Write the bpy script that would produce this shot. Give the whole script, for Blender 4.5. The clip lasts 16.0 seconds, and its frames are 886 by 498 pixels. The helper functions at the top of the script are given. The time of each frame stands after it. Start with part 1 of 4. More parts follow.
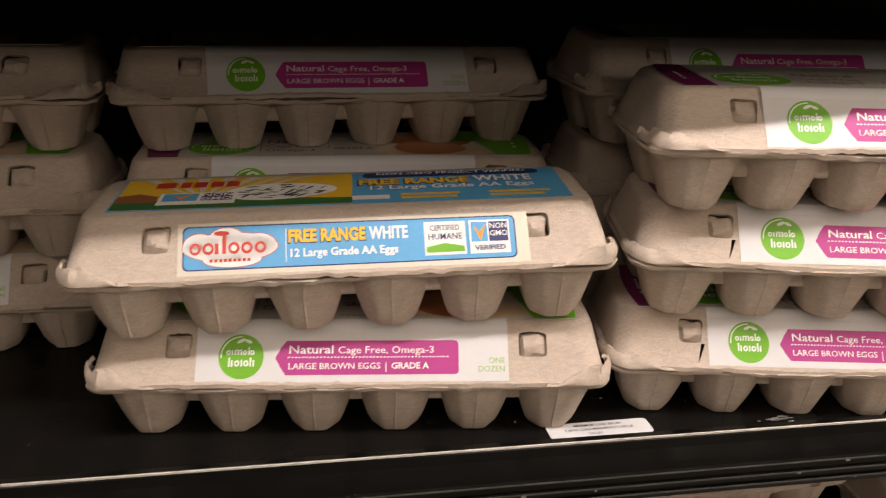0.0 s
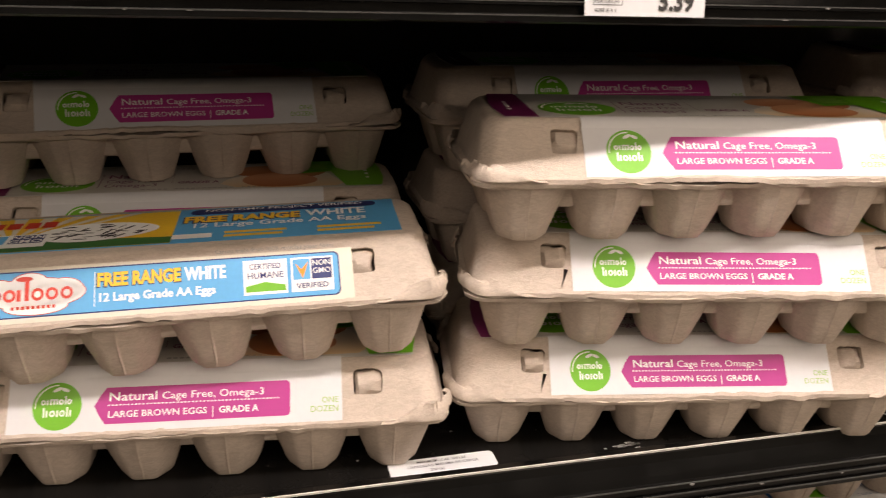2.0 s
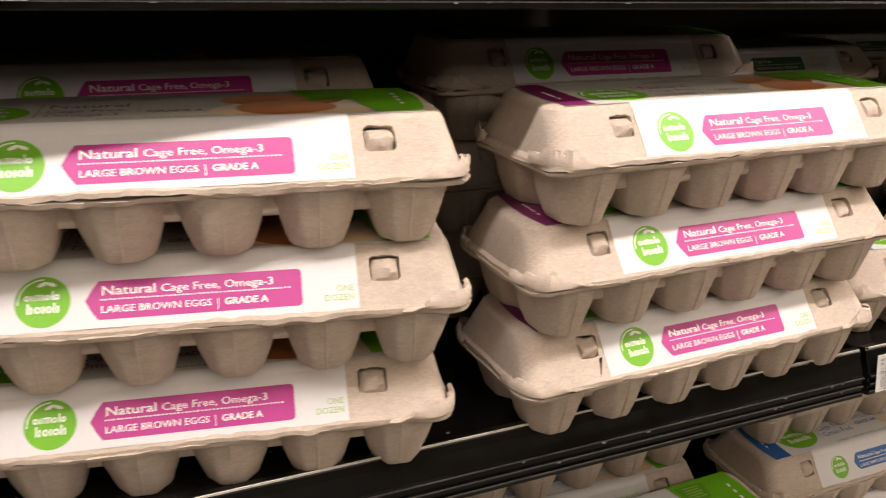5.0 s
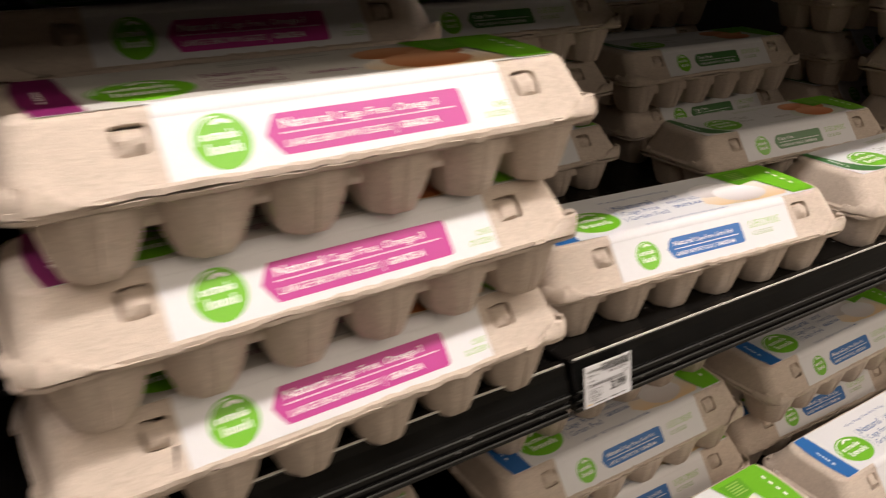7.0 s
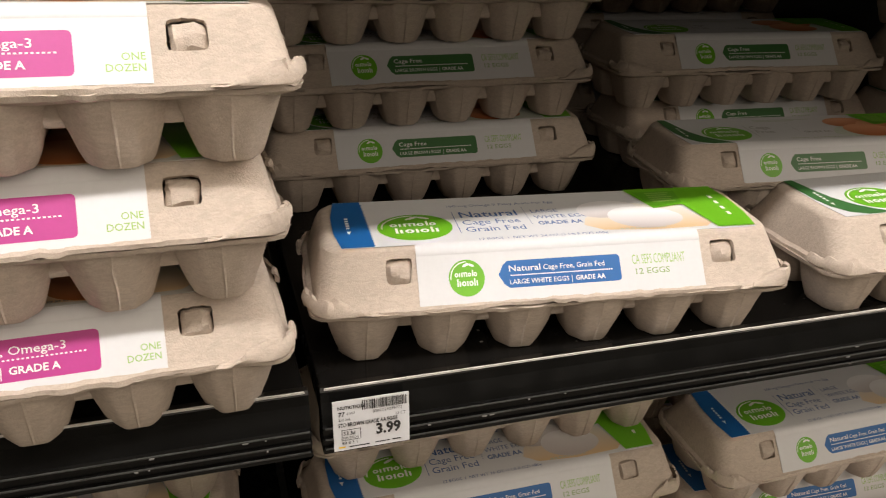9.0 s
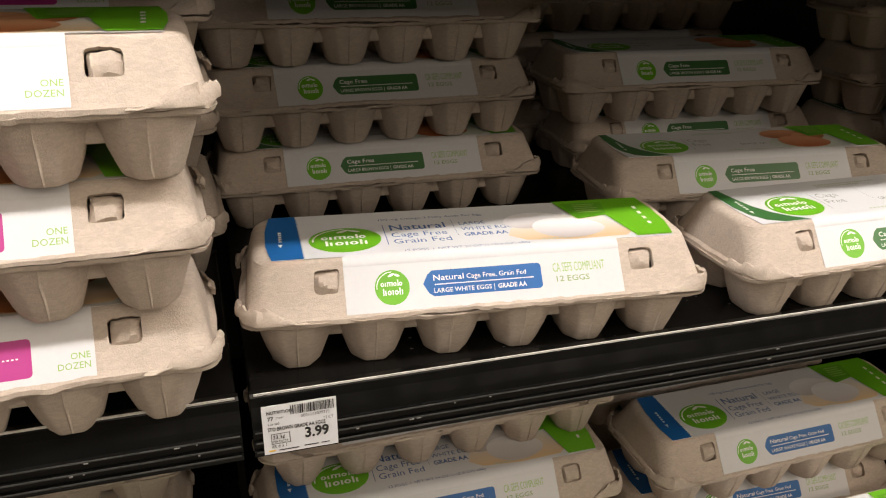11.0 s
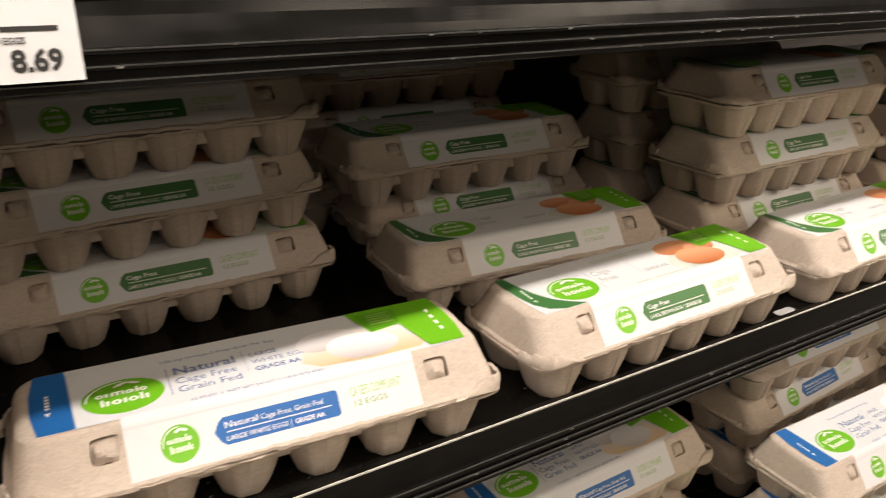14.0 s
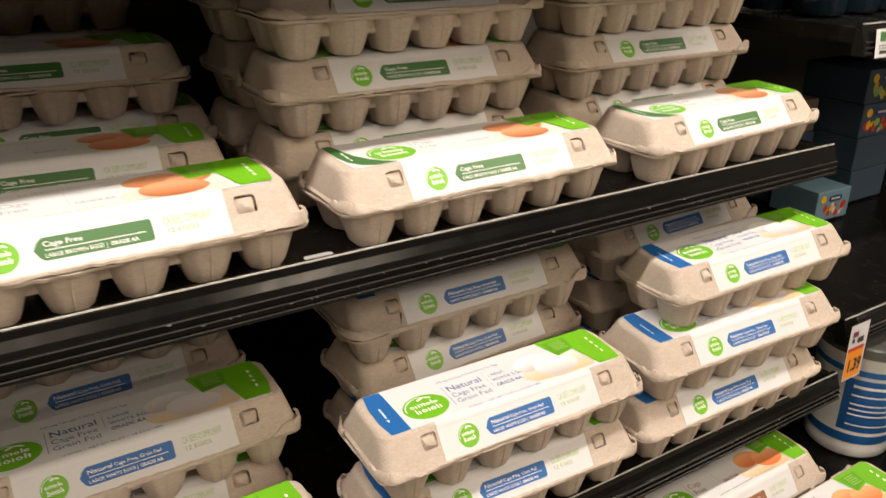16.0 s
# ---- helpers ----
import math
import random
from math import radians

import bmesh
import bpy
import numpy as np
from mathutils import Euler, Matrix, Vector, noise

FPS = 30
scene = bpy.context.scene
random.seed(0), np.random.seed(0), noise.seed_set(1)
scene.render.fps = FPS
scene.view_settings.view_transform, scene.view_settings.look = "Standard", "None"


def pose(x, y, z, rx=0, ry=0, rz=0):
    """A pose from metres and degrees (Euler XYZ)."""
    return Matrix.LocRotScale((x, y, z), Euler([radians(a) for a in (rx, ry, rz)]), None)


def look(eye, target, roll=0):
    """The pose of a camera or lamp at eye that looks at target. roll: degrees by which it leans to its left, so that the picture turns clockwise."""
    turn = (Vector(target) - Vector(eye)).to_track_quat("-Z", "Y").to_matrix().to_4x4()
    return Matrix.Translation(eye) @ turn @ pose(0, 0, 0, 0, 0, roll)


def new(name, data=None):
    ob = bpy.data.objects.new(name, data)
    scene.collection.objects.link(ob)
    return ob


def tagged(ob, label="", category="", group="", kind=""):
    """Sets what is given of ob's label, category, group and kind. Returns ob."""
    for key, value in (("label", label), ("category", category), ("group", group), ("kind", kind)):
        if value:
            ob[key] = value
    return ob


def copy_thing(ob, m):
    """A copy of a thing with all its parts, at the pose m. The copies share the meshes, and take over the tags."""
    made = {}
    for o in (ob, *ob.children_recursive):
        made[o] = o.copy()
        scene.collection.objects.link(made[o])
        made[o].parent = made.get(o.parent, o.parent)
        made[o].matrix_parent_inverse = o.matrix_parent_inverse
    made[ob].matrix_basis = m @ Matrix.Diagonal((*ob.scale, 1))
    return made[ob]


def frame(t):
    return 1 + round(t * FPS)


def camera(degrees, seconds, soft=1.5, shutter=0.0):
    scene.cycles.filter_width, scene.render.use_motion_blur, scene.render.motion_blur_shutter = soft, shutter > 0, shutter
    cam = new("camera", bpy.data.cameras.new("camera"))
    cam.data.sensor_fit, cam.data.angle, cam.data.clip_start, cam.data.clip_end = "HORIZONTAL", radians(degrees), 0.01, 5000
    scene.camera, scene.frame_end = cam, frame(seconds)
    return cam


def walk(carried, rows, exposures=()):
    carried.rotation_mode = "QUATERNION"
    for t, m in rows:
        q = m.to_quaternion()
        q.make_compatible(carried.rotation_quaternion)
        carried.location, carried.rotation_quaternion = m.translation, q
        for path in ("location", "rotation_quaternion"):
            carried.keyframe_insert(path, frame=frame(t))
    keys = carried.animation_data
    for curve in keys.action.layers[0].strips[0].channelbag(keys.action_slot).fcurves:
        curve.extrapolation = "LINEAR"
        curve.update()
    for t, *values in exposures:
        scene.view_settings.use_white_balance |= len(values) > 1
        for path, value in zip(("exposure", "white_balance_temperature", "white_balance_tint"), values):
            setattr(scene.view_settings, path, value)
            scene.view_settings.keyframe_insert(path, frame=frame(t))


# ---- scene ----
cam = camera(59.7, 16.0, soft=1.1, shutter=0.5)
PATH = [
    (0, (0.161, 0.203, 1.455), (0.489, 2.042, 0.738), 1.9),
    (0.5, (0.179, 0.209, 1.458), (0.542, 2.046, 0.756), 1.9),
    (1, (0.196, 0.208, 1.458), (0.602, 2.041, 0.767), 2.0),
    (1.5, (0.212, 0.205, 1.462), (0.645, 2.037, 0.787), 2.0),
    (2, (0.228, 0.201, 1.464), (0.682, 2.028, 0.79), 1.7),
    (2.5, (0.258, 0.199, 1.462), (0.78, 2.008, 0.789), 2.0),
    (3, (0.298, 0.199, 1.461), (0.927, 1.97, 0.776), 2.0),
    (3.5, (0.335, 0.197, 1.461), (1.016, 1.953, 0.789), 1.8),
    (4, (0.373, 0.192, 1.46), (1.104, 1.94, 0.821), 1.8),
    (6.3, (0.5600, 0.204, 1.458), (1.321, 1.900, 0.719), -1.3),
    (6.5, (0.5720, 0.219, 1.455), (1.459, 1.855, 0.720), -1.8),
    (7, (0.658, 0.2375, 1.461), (1.6533, 1.7819, 0.6706), 0.0),
    (7.5, (0.793, 0.242, 1.462), (1.637, 1.856, 0.636), 2.4),
    (8, (0.868, 0.227, 1.451), (1.577, 1.898, 0.61), 2.5),
    (8.5, (0.895, 0.221, 1.446), (1.512, 1.926, 0.603), 2.3),
    (9, (0.91, 0.216, 1.441), (1.477, 1.934, 0.59), 2.5),
    (11.5, (0.946, 0.18, 1.452), (1.535, 1.912, 0.644), 1.5),
    (12, (0.949, 0.177, 1.456), (1.561, 1.9, 0.645), 1.8),
    (12.5, (0.954, 0.169, 1.464), (1.58, 1.888, 0.657), 1.7),
    (13, (0.965, 0.17, 1.482), (1.7, 1.857, 0.699), 1.5),
    (13.5, (0.962, 0.196, 1.496), (1.849, 1.815, 0.729), 1.1),
    (14, (0.97, 0.203, 1.505), (1.978, 1.759, 0.754), 1.5),
    (14.5, (1.066, 0.165, 1.505), (2.14, 1.689, 0.78), 2.1),
    (15, (1.219, 0.095, 1.493), (2.233, 1.669, 0.789), 2.4),
    (15.5, (1.315, 0.053, 1.468), (2.304, 1.624, 0.722), 2.1),
    (16, (1.359, 0.044, 1.442), (2.345, 1.595, 0.654), 0.7),
]
walk(cam, [(t, look(eye, target, roll)) for t, eye, target, roll in PATH], [(0.0, 0.1, 6650, 15), (0.3, 0.22, 6650, 15), (0.6, 0.38, 6650, 15), (1.5, 0.34, 6650, 15), (4.0, 0.2, 6700, 15), (6.5, 0.03, 6500, 13), (7.5, -0.1, 6450, 12), (9.0, -0.02, 6300, 9), (12.0, 0.1, 6450, 9), (13.0, 0.24, 6550, 9), (14.25, 0.18, 6650, 10), (15.5, 0.3, 6750, 10), (16.0, 0.26, 6750, 10)])

# ---------------------------------------------------------------- light
# unseen fill lamps added over the aisle, and the case's own canopy lamp in front of and above the shelves
scene.view_settings.exposure = 0.0
world = bpy.data.worlds.new("world")
scene.world = world
world.use_nodes = True
world.node_tree.nodes["Background"].inputs[0].default_value = (0.9, 0.95, 1.0, 1)
world.node_tree.nodes["Background"].inputs[1].default_value = 0.03


def strip_lamp(name, place, target, length, width, watts, colour):
    data = bpy.data.lights.new(name, "AREA")
    data.shape, data.size, data.size_y, data.energy, data.color = "RECTANGLE", length, width, watts, colour
    ob = new(name, data)
    ob.matrix_world = look(place, target)
    return ob


WARM = (1.0, 0.84, 0.67)
CANOPY_WHITE = (1.0, 0.905, 0.83)
CANOPY_Y, CANOPY_Z = 0.32, 2.02
strip_lamp("canopy_lamp", (1.45, CANOPY_Y, CANOPY_Z), (1.45, CANOPY_Y + 0.22, 1.2), 3.2, 0.035, 23.5, CANOPY_WHITE)
# added fill for the shaded rows, weighted towards the right end
for px, share in ((-1.3, 0.72), (1.2, 0.68), (3.6, 2.0)):
    for py, aim, watts in ((-0.9, 0.6, 11.0), (-1.95, 0.7, 12.0), (-4.6, 3.0, 12.0)):
        strip_lamp("aisle_lamp", (px, py, 3.05), (px, py + aim, 0.0), 1.2, 0.5, watts * share, WARM)


# ---------------------------------------------------------------- materials
def material(name, colour, rough=0.6, spread=0.12, scale=30.0, fine=400.0, bump=0.0, metal=0.0, tint=0.0, spec=0.5, coat=0.0, relief=0.0, fleck=0.0):
    """A surface with large and small mottling; spread: how far it strays from its colour; bump: metres of relief."""
    m = bpy.data.materials.new(name)
    m.use_nodes = True
    nodes, links = m.node_tree.nodes, m.node_tree.links
    bsdf = nodes["Principled BSDF"]
    coord = nodes.new("ShaderNodeTexCoord")
    big, small = nodes.new("ShaderNodeTexNoise"), nodes.new("ShaderNodeTexNoise")
    big.inputs["Scale"].default_value, big.inputs["Detail"].default_value = scale, 4
    small.inputs["Scale"].default_value, small.inputs["Detail"].default_value = fine, 3
    links.new(coord.outputs["Object"], big.inputs["Vector"])
    links.new(coord.outputs["Object"], small.inputs["Vector"])
    add = nodes.new("ShaderNodeMath")
    add.operation = "ADD"
    links.new(big.outputs["Fac"], add.inputs[0])
    links.new(small.outputs["Fac"], add.inputs[1])
    last = add
    if tint:
        info = nodes.new("ShaderNodeObjectInfo")
        mul = nodes.new("ShaderNodeMath")
        mul.operation = "MULTIPLY_ADD"
        mul.inputs[1].default_value = tint
        links.new(info.outputs["Random"], mul.inputs[0])
        links.new(add.outputs[0], mul.inputs[2])
        last = mul
    ramp = nodes.new("ShaderNodeMapRange")
    ramp.inputs["From Min"].default_value, ramp.inputs["From Max"].default_value = 0.55, 1.45 + tint
    ramp.inputs["To Min"].default_value, ramp.inputs["To Max"].default_value = 1 - spread, 1 + spread
    links.new(last.outputs[0], ramp.inputs["Value"])
    mix = nodes.new("ShaderNodeVectorMath")
    mix.operation = "SCALE"
    mix.inputs[0].default_value = colour
    links.new(ramp.outputs[0], mix.inputs["Scale"])
    links.new(mix.outputs[0], bsdf.inputs["Base Color"])
    if fleck:  # dark and pale fibres pressed into the pulp
        fibre = nodes.new("ShaderNodeTexNoise")
        fibre.inputs["Scale"].default_value, fibre.inputs["Detail"].default_value, fibre.inputs["Distortion"].default_value = 330, 2, 1.5
        stretch = nodes.new("ShaderNodeMapping")
        stretch.inputs["Scale"].default_value = (0.45, 1, 1)
        links.new(coord.outputs["Object"], stretch.inputs["Vector"])
        links.new(stretch.outputs[0], fibre.inputs["Vector"])
        cut = nodes.new("ShaderNodeMapRange")
        cut.inputs["From Min"].default_value, cut.inputs["From Max"].default_value = 0.30, 0.70
        cut.inputs["To Min"].default_value, cut.inputs["To Max"].default_value = 1 - fleck, 1 + fleck
        links.new(fibre.outputs["Fac"], cut.inputs["Value"])
        again = nodes.new("ShaderNodeVectorMath")
        again.operation = "SCALE"
        links.new(mix.outputs[0], again.inputs[0])
        links.new(cut.outputs[0], again.inputs["Scale"])
        links.new(again.outputs[0], bsdf.inputs["Base Color"])
    rr = nodes.new("ShaderNodeMapRange")
    rr.inputs["To Min"].default_value, rr.inputs["To Max"].default_value = max(0.02, rough - 0.1), min(1, rough + 0.1)
    links.new(big.outputs["Fac"], rr.inputs["Value"])
    links.new(rr.outputs[0], bsdf.inputs["Roughness"])
    bsdf.inputs["Metallic"].default_value = metal
    bsdf.inputs["Specular IOR Level"].default_value = spec
    bsdf.inputs["Coat Weight"].default_value = coat
    if bump:
        b = nodes.new("ShaderNodeBump")
        b.inputs["Distance"].default_value, b.inputs["Strength"].default_value = bump, 0.8
        both = nodes.new("ShaderNodeMath")
        both.operation = "MULTIPLY_ADD"
        both.inputs[1].default_value = relief
        links.new(big.outputs["Fac"], both.inputs[0])
        links.new(small.outputs["Fac"], both.inputs[2])
        links.new(both.outputs[0], b.inputs["Height"])
        links.new(b.outputs[0], bsdf.inputs["Normal"])
    return m


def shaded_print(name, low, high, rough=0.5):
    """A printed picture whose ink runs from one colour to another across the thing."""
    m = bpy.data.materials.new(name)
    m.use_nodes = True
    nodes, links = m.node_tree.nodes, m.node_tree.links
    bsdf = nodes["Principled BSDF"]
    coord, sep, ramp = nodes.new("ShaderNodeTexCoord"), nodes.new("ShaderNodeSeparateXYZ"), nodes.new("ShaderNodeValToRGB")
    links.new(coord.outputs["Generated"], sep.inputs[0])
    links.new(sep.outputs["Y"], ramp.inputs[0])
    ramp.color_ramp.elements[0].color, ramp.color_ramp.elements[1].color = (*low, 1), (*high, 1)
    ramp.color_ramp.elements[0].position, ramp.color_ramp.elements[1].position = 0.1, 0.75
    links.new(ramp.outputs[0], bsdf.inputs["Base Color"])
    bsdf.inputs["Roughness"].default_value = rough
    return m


PULP = material("moulded_pulp", (0.50, 0.426, 0.358), 0.92, 0.14, 28, 1300, 0.00034, tint=0.3, spec=0.2, relief=3.0, fleck=0.09)
PAPER = material("label_paper", (0.63, 0.635, 0.65), 0.45, 0.03, 25, 300, 0.00004, spec=0.4)
CREAM = material("cream_paper", (0.66, 0.62, 0.52), 0.5, 0.04, 25, 300, 0.00004)
PALE = material("pale_sage_print", (0.55, 0.60, 0.53), 0.45, 0.12, 18, 200)
MAGENTA = material("magenta_ink", (0.43, 0.035, 0.23), 0.45, 0.05)
PURPLE = material("purple_ink", (0.16, 0.012, 0.085), 0.45, 0.05)
BLUE = material("blue_ink", (0.012, 0.115, 0.36), 0.45, 0.05)
SKY = material("sky_blue_ink", (0.09, 0.36, 0.66), 0.42, 0.06)
NAVY = material("navy_ink", (0.02, 0.03, 0.14), 0.45, 0.05)
LIME = material("lime_green_ink", (0.14, 0.42, 0.012), 0.42, 0.06)
LEAF = material("pale_lime_ink", (0.27, 0.46, 0.10), 0.5, 0.05)
FOREST = material("forest_green_ink", (0.045, 0.15, 0.04), 0.45, 0.06)
BROWN_INK = material("brown_ink", (0.26, 0.10, 0.04), 0.45, 0.06)
WHITE_INK = material("white_ink", (0.80, 0.80, 0.78), 0.5, 0.02)
GREY_INK = material("grey_ink", (0.30, 0.30, 0.28), 0.5, 0.05)
BLUE_TEXT = material("blue_grey_ink", (0.04, 0.10, 0.28), 0.5, 0.05)
BLACK_INK = material("black_ink", (0.02, 0.02, 0.02), 0.5, 0.05)
STAMP = material("stamp_ink", (0.16, 0.14, 0.125), 0.8, 0.3, 300, 900)
YELLOW = material("yellow_ink", (0.80, 0.50, 0.03), 0.45, 0.08, 60)
RED = material("red_ink", (0.55, 0.04, 0.02), 0.45, 0.06)
ORANGE = material("orange_tag_card", (0.85, 0.30, 0.02), 0.45, 0.04)
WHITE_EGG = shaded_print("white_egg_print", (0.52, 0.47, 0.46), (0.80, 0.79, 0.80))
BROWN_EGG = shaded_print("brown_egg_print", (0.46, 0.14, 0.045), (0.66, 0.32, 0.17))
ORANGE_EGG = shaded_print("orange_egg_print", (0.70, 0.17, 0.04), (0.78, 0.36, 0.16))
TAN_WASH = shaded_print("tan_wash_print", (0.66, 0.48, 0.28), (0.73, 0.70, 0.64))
MID_GREEN = material("mid_green_ink", (0.10, 0.32, 0.012), 0.42, 0.06)
FAINT = material("faint_sage_ink", (0.46, 0.50, 0.40), 0.5, 0.05)
BLACK_STEEL = material("black_coated_steel", (0.007, 0.0065, 0.006), 0.25, 0.4, 40, 700, spec=0.10)
BLACK_RAIL = material("black_plastic_rail", (0.005, 0.005, 0.0048), 0.18, 0.4, 60, 600, spec=0.26)
# pale matt grey that stands in for the highlight on the shelf lip
LIP_GLINT = material("painted_lip_glint", (0.55, 0.53, 0.50), 0.4, 0.35, 120, 900)
# lighter grey for the reflected light along the rail's ridges
RIDGE_SHEEN = material("sheen_grey", (0.045, 0.044, 0.042), 0.4, 0.7, 90, 700)
DUST = material("grey_scuff", (0.22, 0.21, 0.20), 0.9, 0.4, 300, 900)
LINER = material("black_case_liner", (0.05, 0.045, 0.04), 0.6, 0.3, 12, 300)
FLOOR = material("speckled_vinyl_floor", (0.42, 0.40, 0.36), 0.35, 0.10, 6, 120)
WALL = material("painted_store_wall", (0.55, 0.53, 0.50), 0.7, 0.05, 3, 80)
TUB_WHITE = material("white_tub_plastic", (0.74, 0.74, 0.72), 0.35, 0.04, 40)
CLEAR_LID = material("grey_clear_lid", (0.09, 0.09, 0.09), 0.15, 0.2, 40)
BOX_BLUE = material("light_blue_box_print", (0.16, 0.29, 0.38), 0.5, 0.10, 20)
BOX_DARK = material("slate_blue_box_print", (0.045, 0.075, 0.115), 0.5, 0.10, 20)
BOX_TAN = material("brown_shipping_card", (0.20, 0.15, 0.11), 0.8, 0.10, 20)
BOTTLE = material("dark_teal_bottle", (0.006, 0.016, 0.025), 0.2, 0.2, 20)


# ---------------------------------------------------------------- mesh helpers
def mesh_of(bm, name, mats, smooth=None):
    me = bpy.data.meshes.new(name)
    bm.normal_update()
    bm.to_mesh(me)
    bm.free()
    for m in (mats if isinstance(mats, (list, tuple)) else [mats]):
        me.materials.append(m)
    if smooth:
        me.shade_smooth()
        me.set_sharp_from_angle(angle=radians(smooth))
    return me


def part(name, bm, mats, parent=None, label="", m=None, smooth=None):
    me = bm if isinstance(bm, bpy.types.Mesh) else mesh_of(bm, name, mats, smooth)
    ob = new(name, me)
    ob.parent = parent
    if m is not None:
        ob.matrix_basis = m
    return tagged(ob, label) if label else ob


def box(bm, x0, x1, y0, y1, z0, z1, mat=0, bevel=0.0):
    r = bmesh.ops.create_cube(bm, size=1, matrix=Matrix.Translation(((x0 + x1) / 2, (y0 + y1) / 2, (z0 + z1) / 2)) @ Matrix.Diagonal((x1 - x0, y1 - y0, z1 - z0, 1)))
    faces = {f for v in r["verts"] for f in v.link_faces}
    for f in faces:
        f.material_index = mat
    if bevel:
        edges = list({e for v in r["verts"] for e in v.link_edges})
        out = bmesh.ops.bevel(bm, geom=edges, offset=bevel, segments=2, profile=0.5, affect="EDGES")
        for f in out["faces"]:
            f.material_index = mat
    return bm


def flat(bm, pts, z=0.0, mat=0):
    """A flat printed shape in the xy plane."""
    f = bm.faces.new([bm.verts.new((x, y, z)) for x, y in pts])
    f.normal_update()
    if f.normal.z < 0:
        f.normal_flip()
    f.material_index = mat
    return bm


def rect(bm, x0, x1, y0, y1, z=0.0, mat=0):
    return flat(bm, [(x0, y0), (x1, y0), (x1, y1), (x0, y1)], z, mat)


def oval(bm, cx, cy, rx, ry, z=0.0, mat=0, turn=0.0, n=32, egg=0.0):
    c, s = math.cos(radians(turn)), math.sin(radians(turn))
    pts = []
    for i in range(n):
        a = 2 * math.pi * i / n
        px, py = rx * math.cos(a), ry * math.sin(a) * (1 - egg * math.cos(a))
        pts.append((cx + c * px - s * py, cy + s * px + c * py))
    return flat(bm, pts, z, mat)


def rounded(x0, x1, y0, y1, r, n=5):
    pts = []
    for cx, cy, a0 in ((x1 - r, y0 + r, -90), (x1 - r, y1 - r, 0), (x0 + r, y1 - r, 90), (x0 + r, y0 + r, 180)):
        for i in range(n + 1):
            a = radians(a0 + 90 * i / n)
            pts.append((cx + r * math.cos(a), cy + r * math.sin(a)))
    return pts


def letters(lines, name, mat, z=0.0):
    """One mesh of words: lines of (text, x, y, letter height, boldness, align, squeeze); a squeeze below 0 is a width."""
    bm = bmesh.new()
    for body, x, y, size, bold, align, squeeze in lines:
        cu = bpy.data.curves.new("words", "FONT")
        cu.body, cu.size, cu.align_x, cu.resolution_u, cu.offset = body, size / 0.72, align, 2, bold * size
        cu.fill_mode = "FRONT"
        tmp = new("words", cu)
        dg = bpy.context.evaluated_depsgraph_get()
        me = bpy.data.meshes.new_from_object(tmp.evaluated_get(dg))
        if squeeze < 0:  # a fixed width in metres
            xs = [v.co.x for v in me.vertices]
            squeeze = -squeeze / (max(xs) - min(xs))
        me.transform(Matrix.Translation((x, y, z)) @ Matrix.Diagonal((squeeze, 1, 1, 1)))
        bm.from_mesh(me)
        bpy.data.objects.remove(tmp)
        bpy.data.meshes.remove(me)
        bpy.data.curves.remove(cu)
    for f in bm.faces:
        f.material_index = 0
    return mesh_of(bm, name, mat)


# ---------------------------------------------------------------- egg carton, 300 x 103 x 66 mm
def ring(hx, hy, r, z, seed, wobble, fronts):
    """One level of a carton's outline, from the front's left end round to the right, back and left."""
    pts = []
    for f in fronts:
        latch = 0.036 < z < 0.059 and 0.73 < abs(f) < 0.94
        pts.append((f * (0.1220 if latch else hx - r), -hy))
    for cx, cy, a0, a1, n in ((hx - r, -hy + r, -90, 0, 6), (hx - r, hy - r, 0, 90, 6)):
        for i in range(1, n + 1):
            a = radians(a0 + (a1 - a0) * i / n)
            pts.append((cx + r * math.cos(a), cy + r * math.sin(a)))
        if a0 == -90:
            for i in range(1, 6):
                pts.append((hx, (-hy + r) + (2 * hy - 2 * r) * i / 6))
    for i in range(1, 14):
        pts.append(((hx - r) * (1 - 2 * i / 14), hy))
    for cx, cy, a0, a1, n in ((-hx + r, hy - r, 90, 180, 6), (-hx + r, -hy + r, 180, 270, 6)):
        for i in range(0, n + (0 if a0 == 180 else 1)):
            a = radians(a0 + (a1 - a0) * i / n)
            pts.append((cx + r * math.cos(a), cy + r * math.sin(a)))
        if a0 == 90:
            for i in range(1, 6):
                pts.append((-hx, (hy - r) - (2 * hy - 2 * r) * i / 6))
    out = []
    for x, y in pts:
        k = noise.noise_vector(Vector((x * 150, y * 150, z * 90 + seed)))
        k2 = noise.noise_vector(Vector((x * 14, y * 14, z * 40 + seed * 3)))
        out.append(Vector((x, y, z)) + wobble * (k * 0.8 + k2 * 0.9))
    return out


FRONTS = sorted([-1 + 2 * i / 80 for i in range(81) if abs(abs(-1 + 2 * i / 80) - 0.83) > 0.128] + [-0.868, -0.735, 0.77, 0.915])


def loft(bm, rings, cap_top=True, cap_bottom=True):
    rows = [[bm.verts.new(p) for p in r] for r in rings]
    n = len(rows[0])
    faces = {}
    for j in range(len(rows) - 1):
        for i in range(n):
            a, b = i, (i + 1) % n
            faces[j, i] = bm.faces.new((rows[j][a], rows[j][b], rows[j + 1][b], rows[j + 1][a]))
    if cap_top:
        bm.faces.new(rows[-1])
    if cap_bottom:
        bm.faces.new(rows[0][::-1])
    return rows, faces


FACE_TILT = 53.5
TOP_RISE = 0.055
FACE_NORMAL = Vector((0, -math.sin(radians(FACE_TILT)), math.cos(radians(FACE_TILT))))


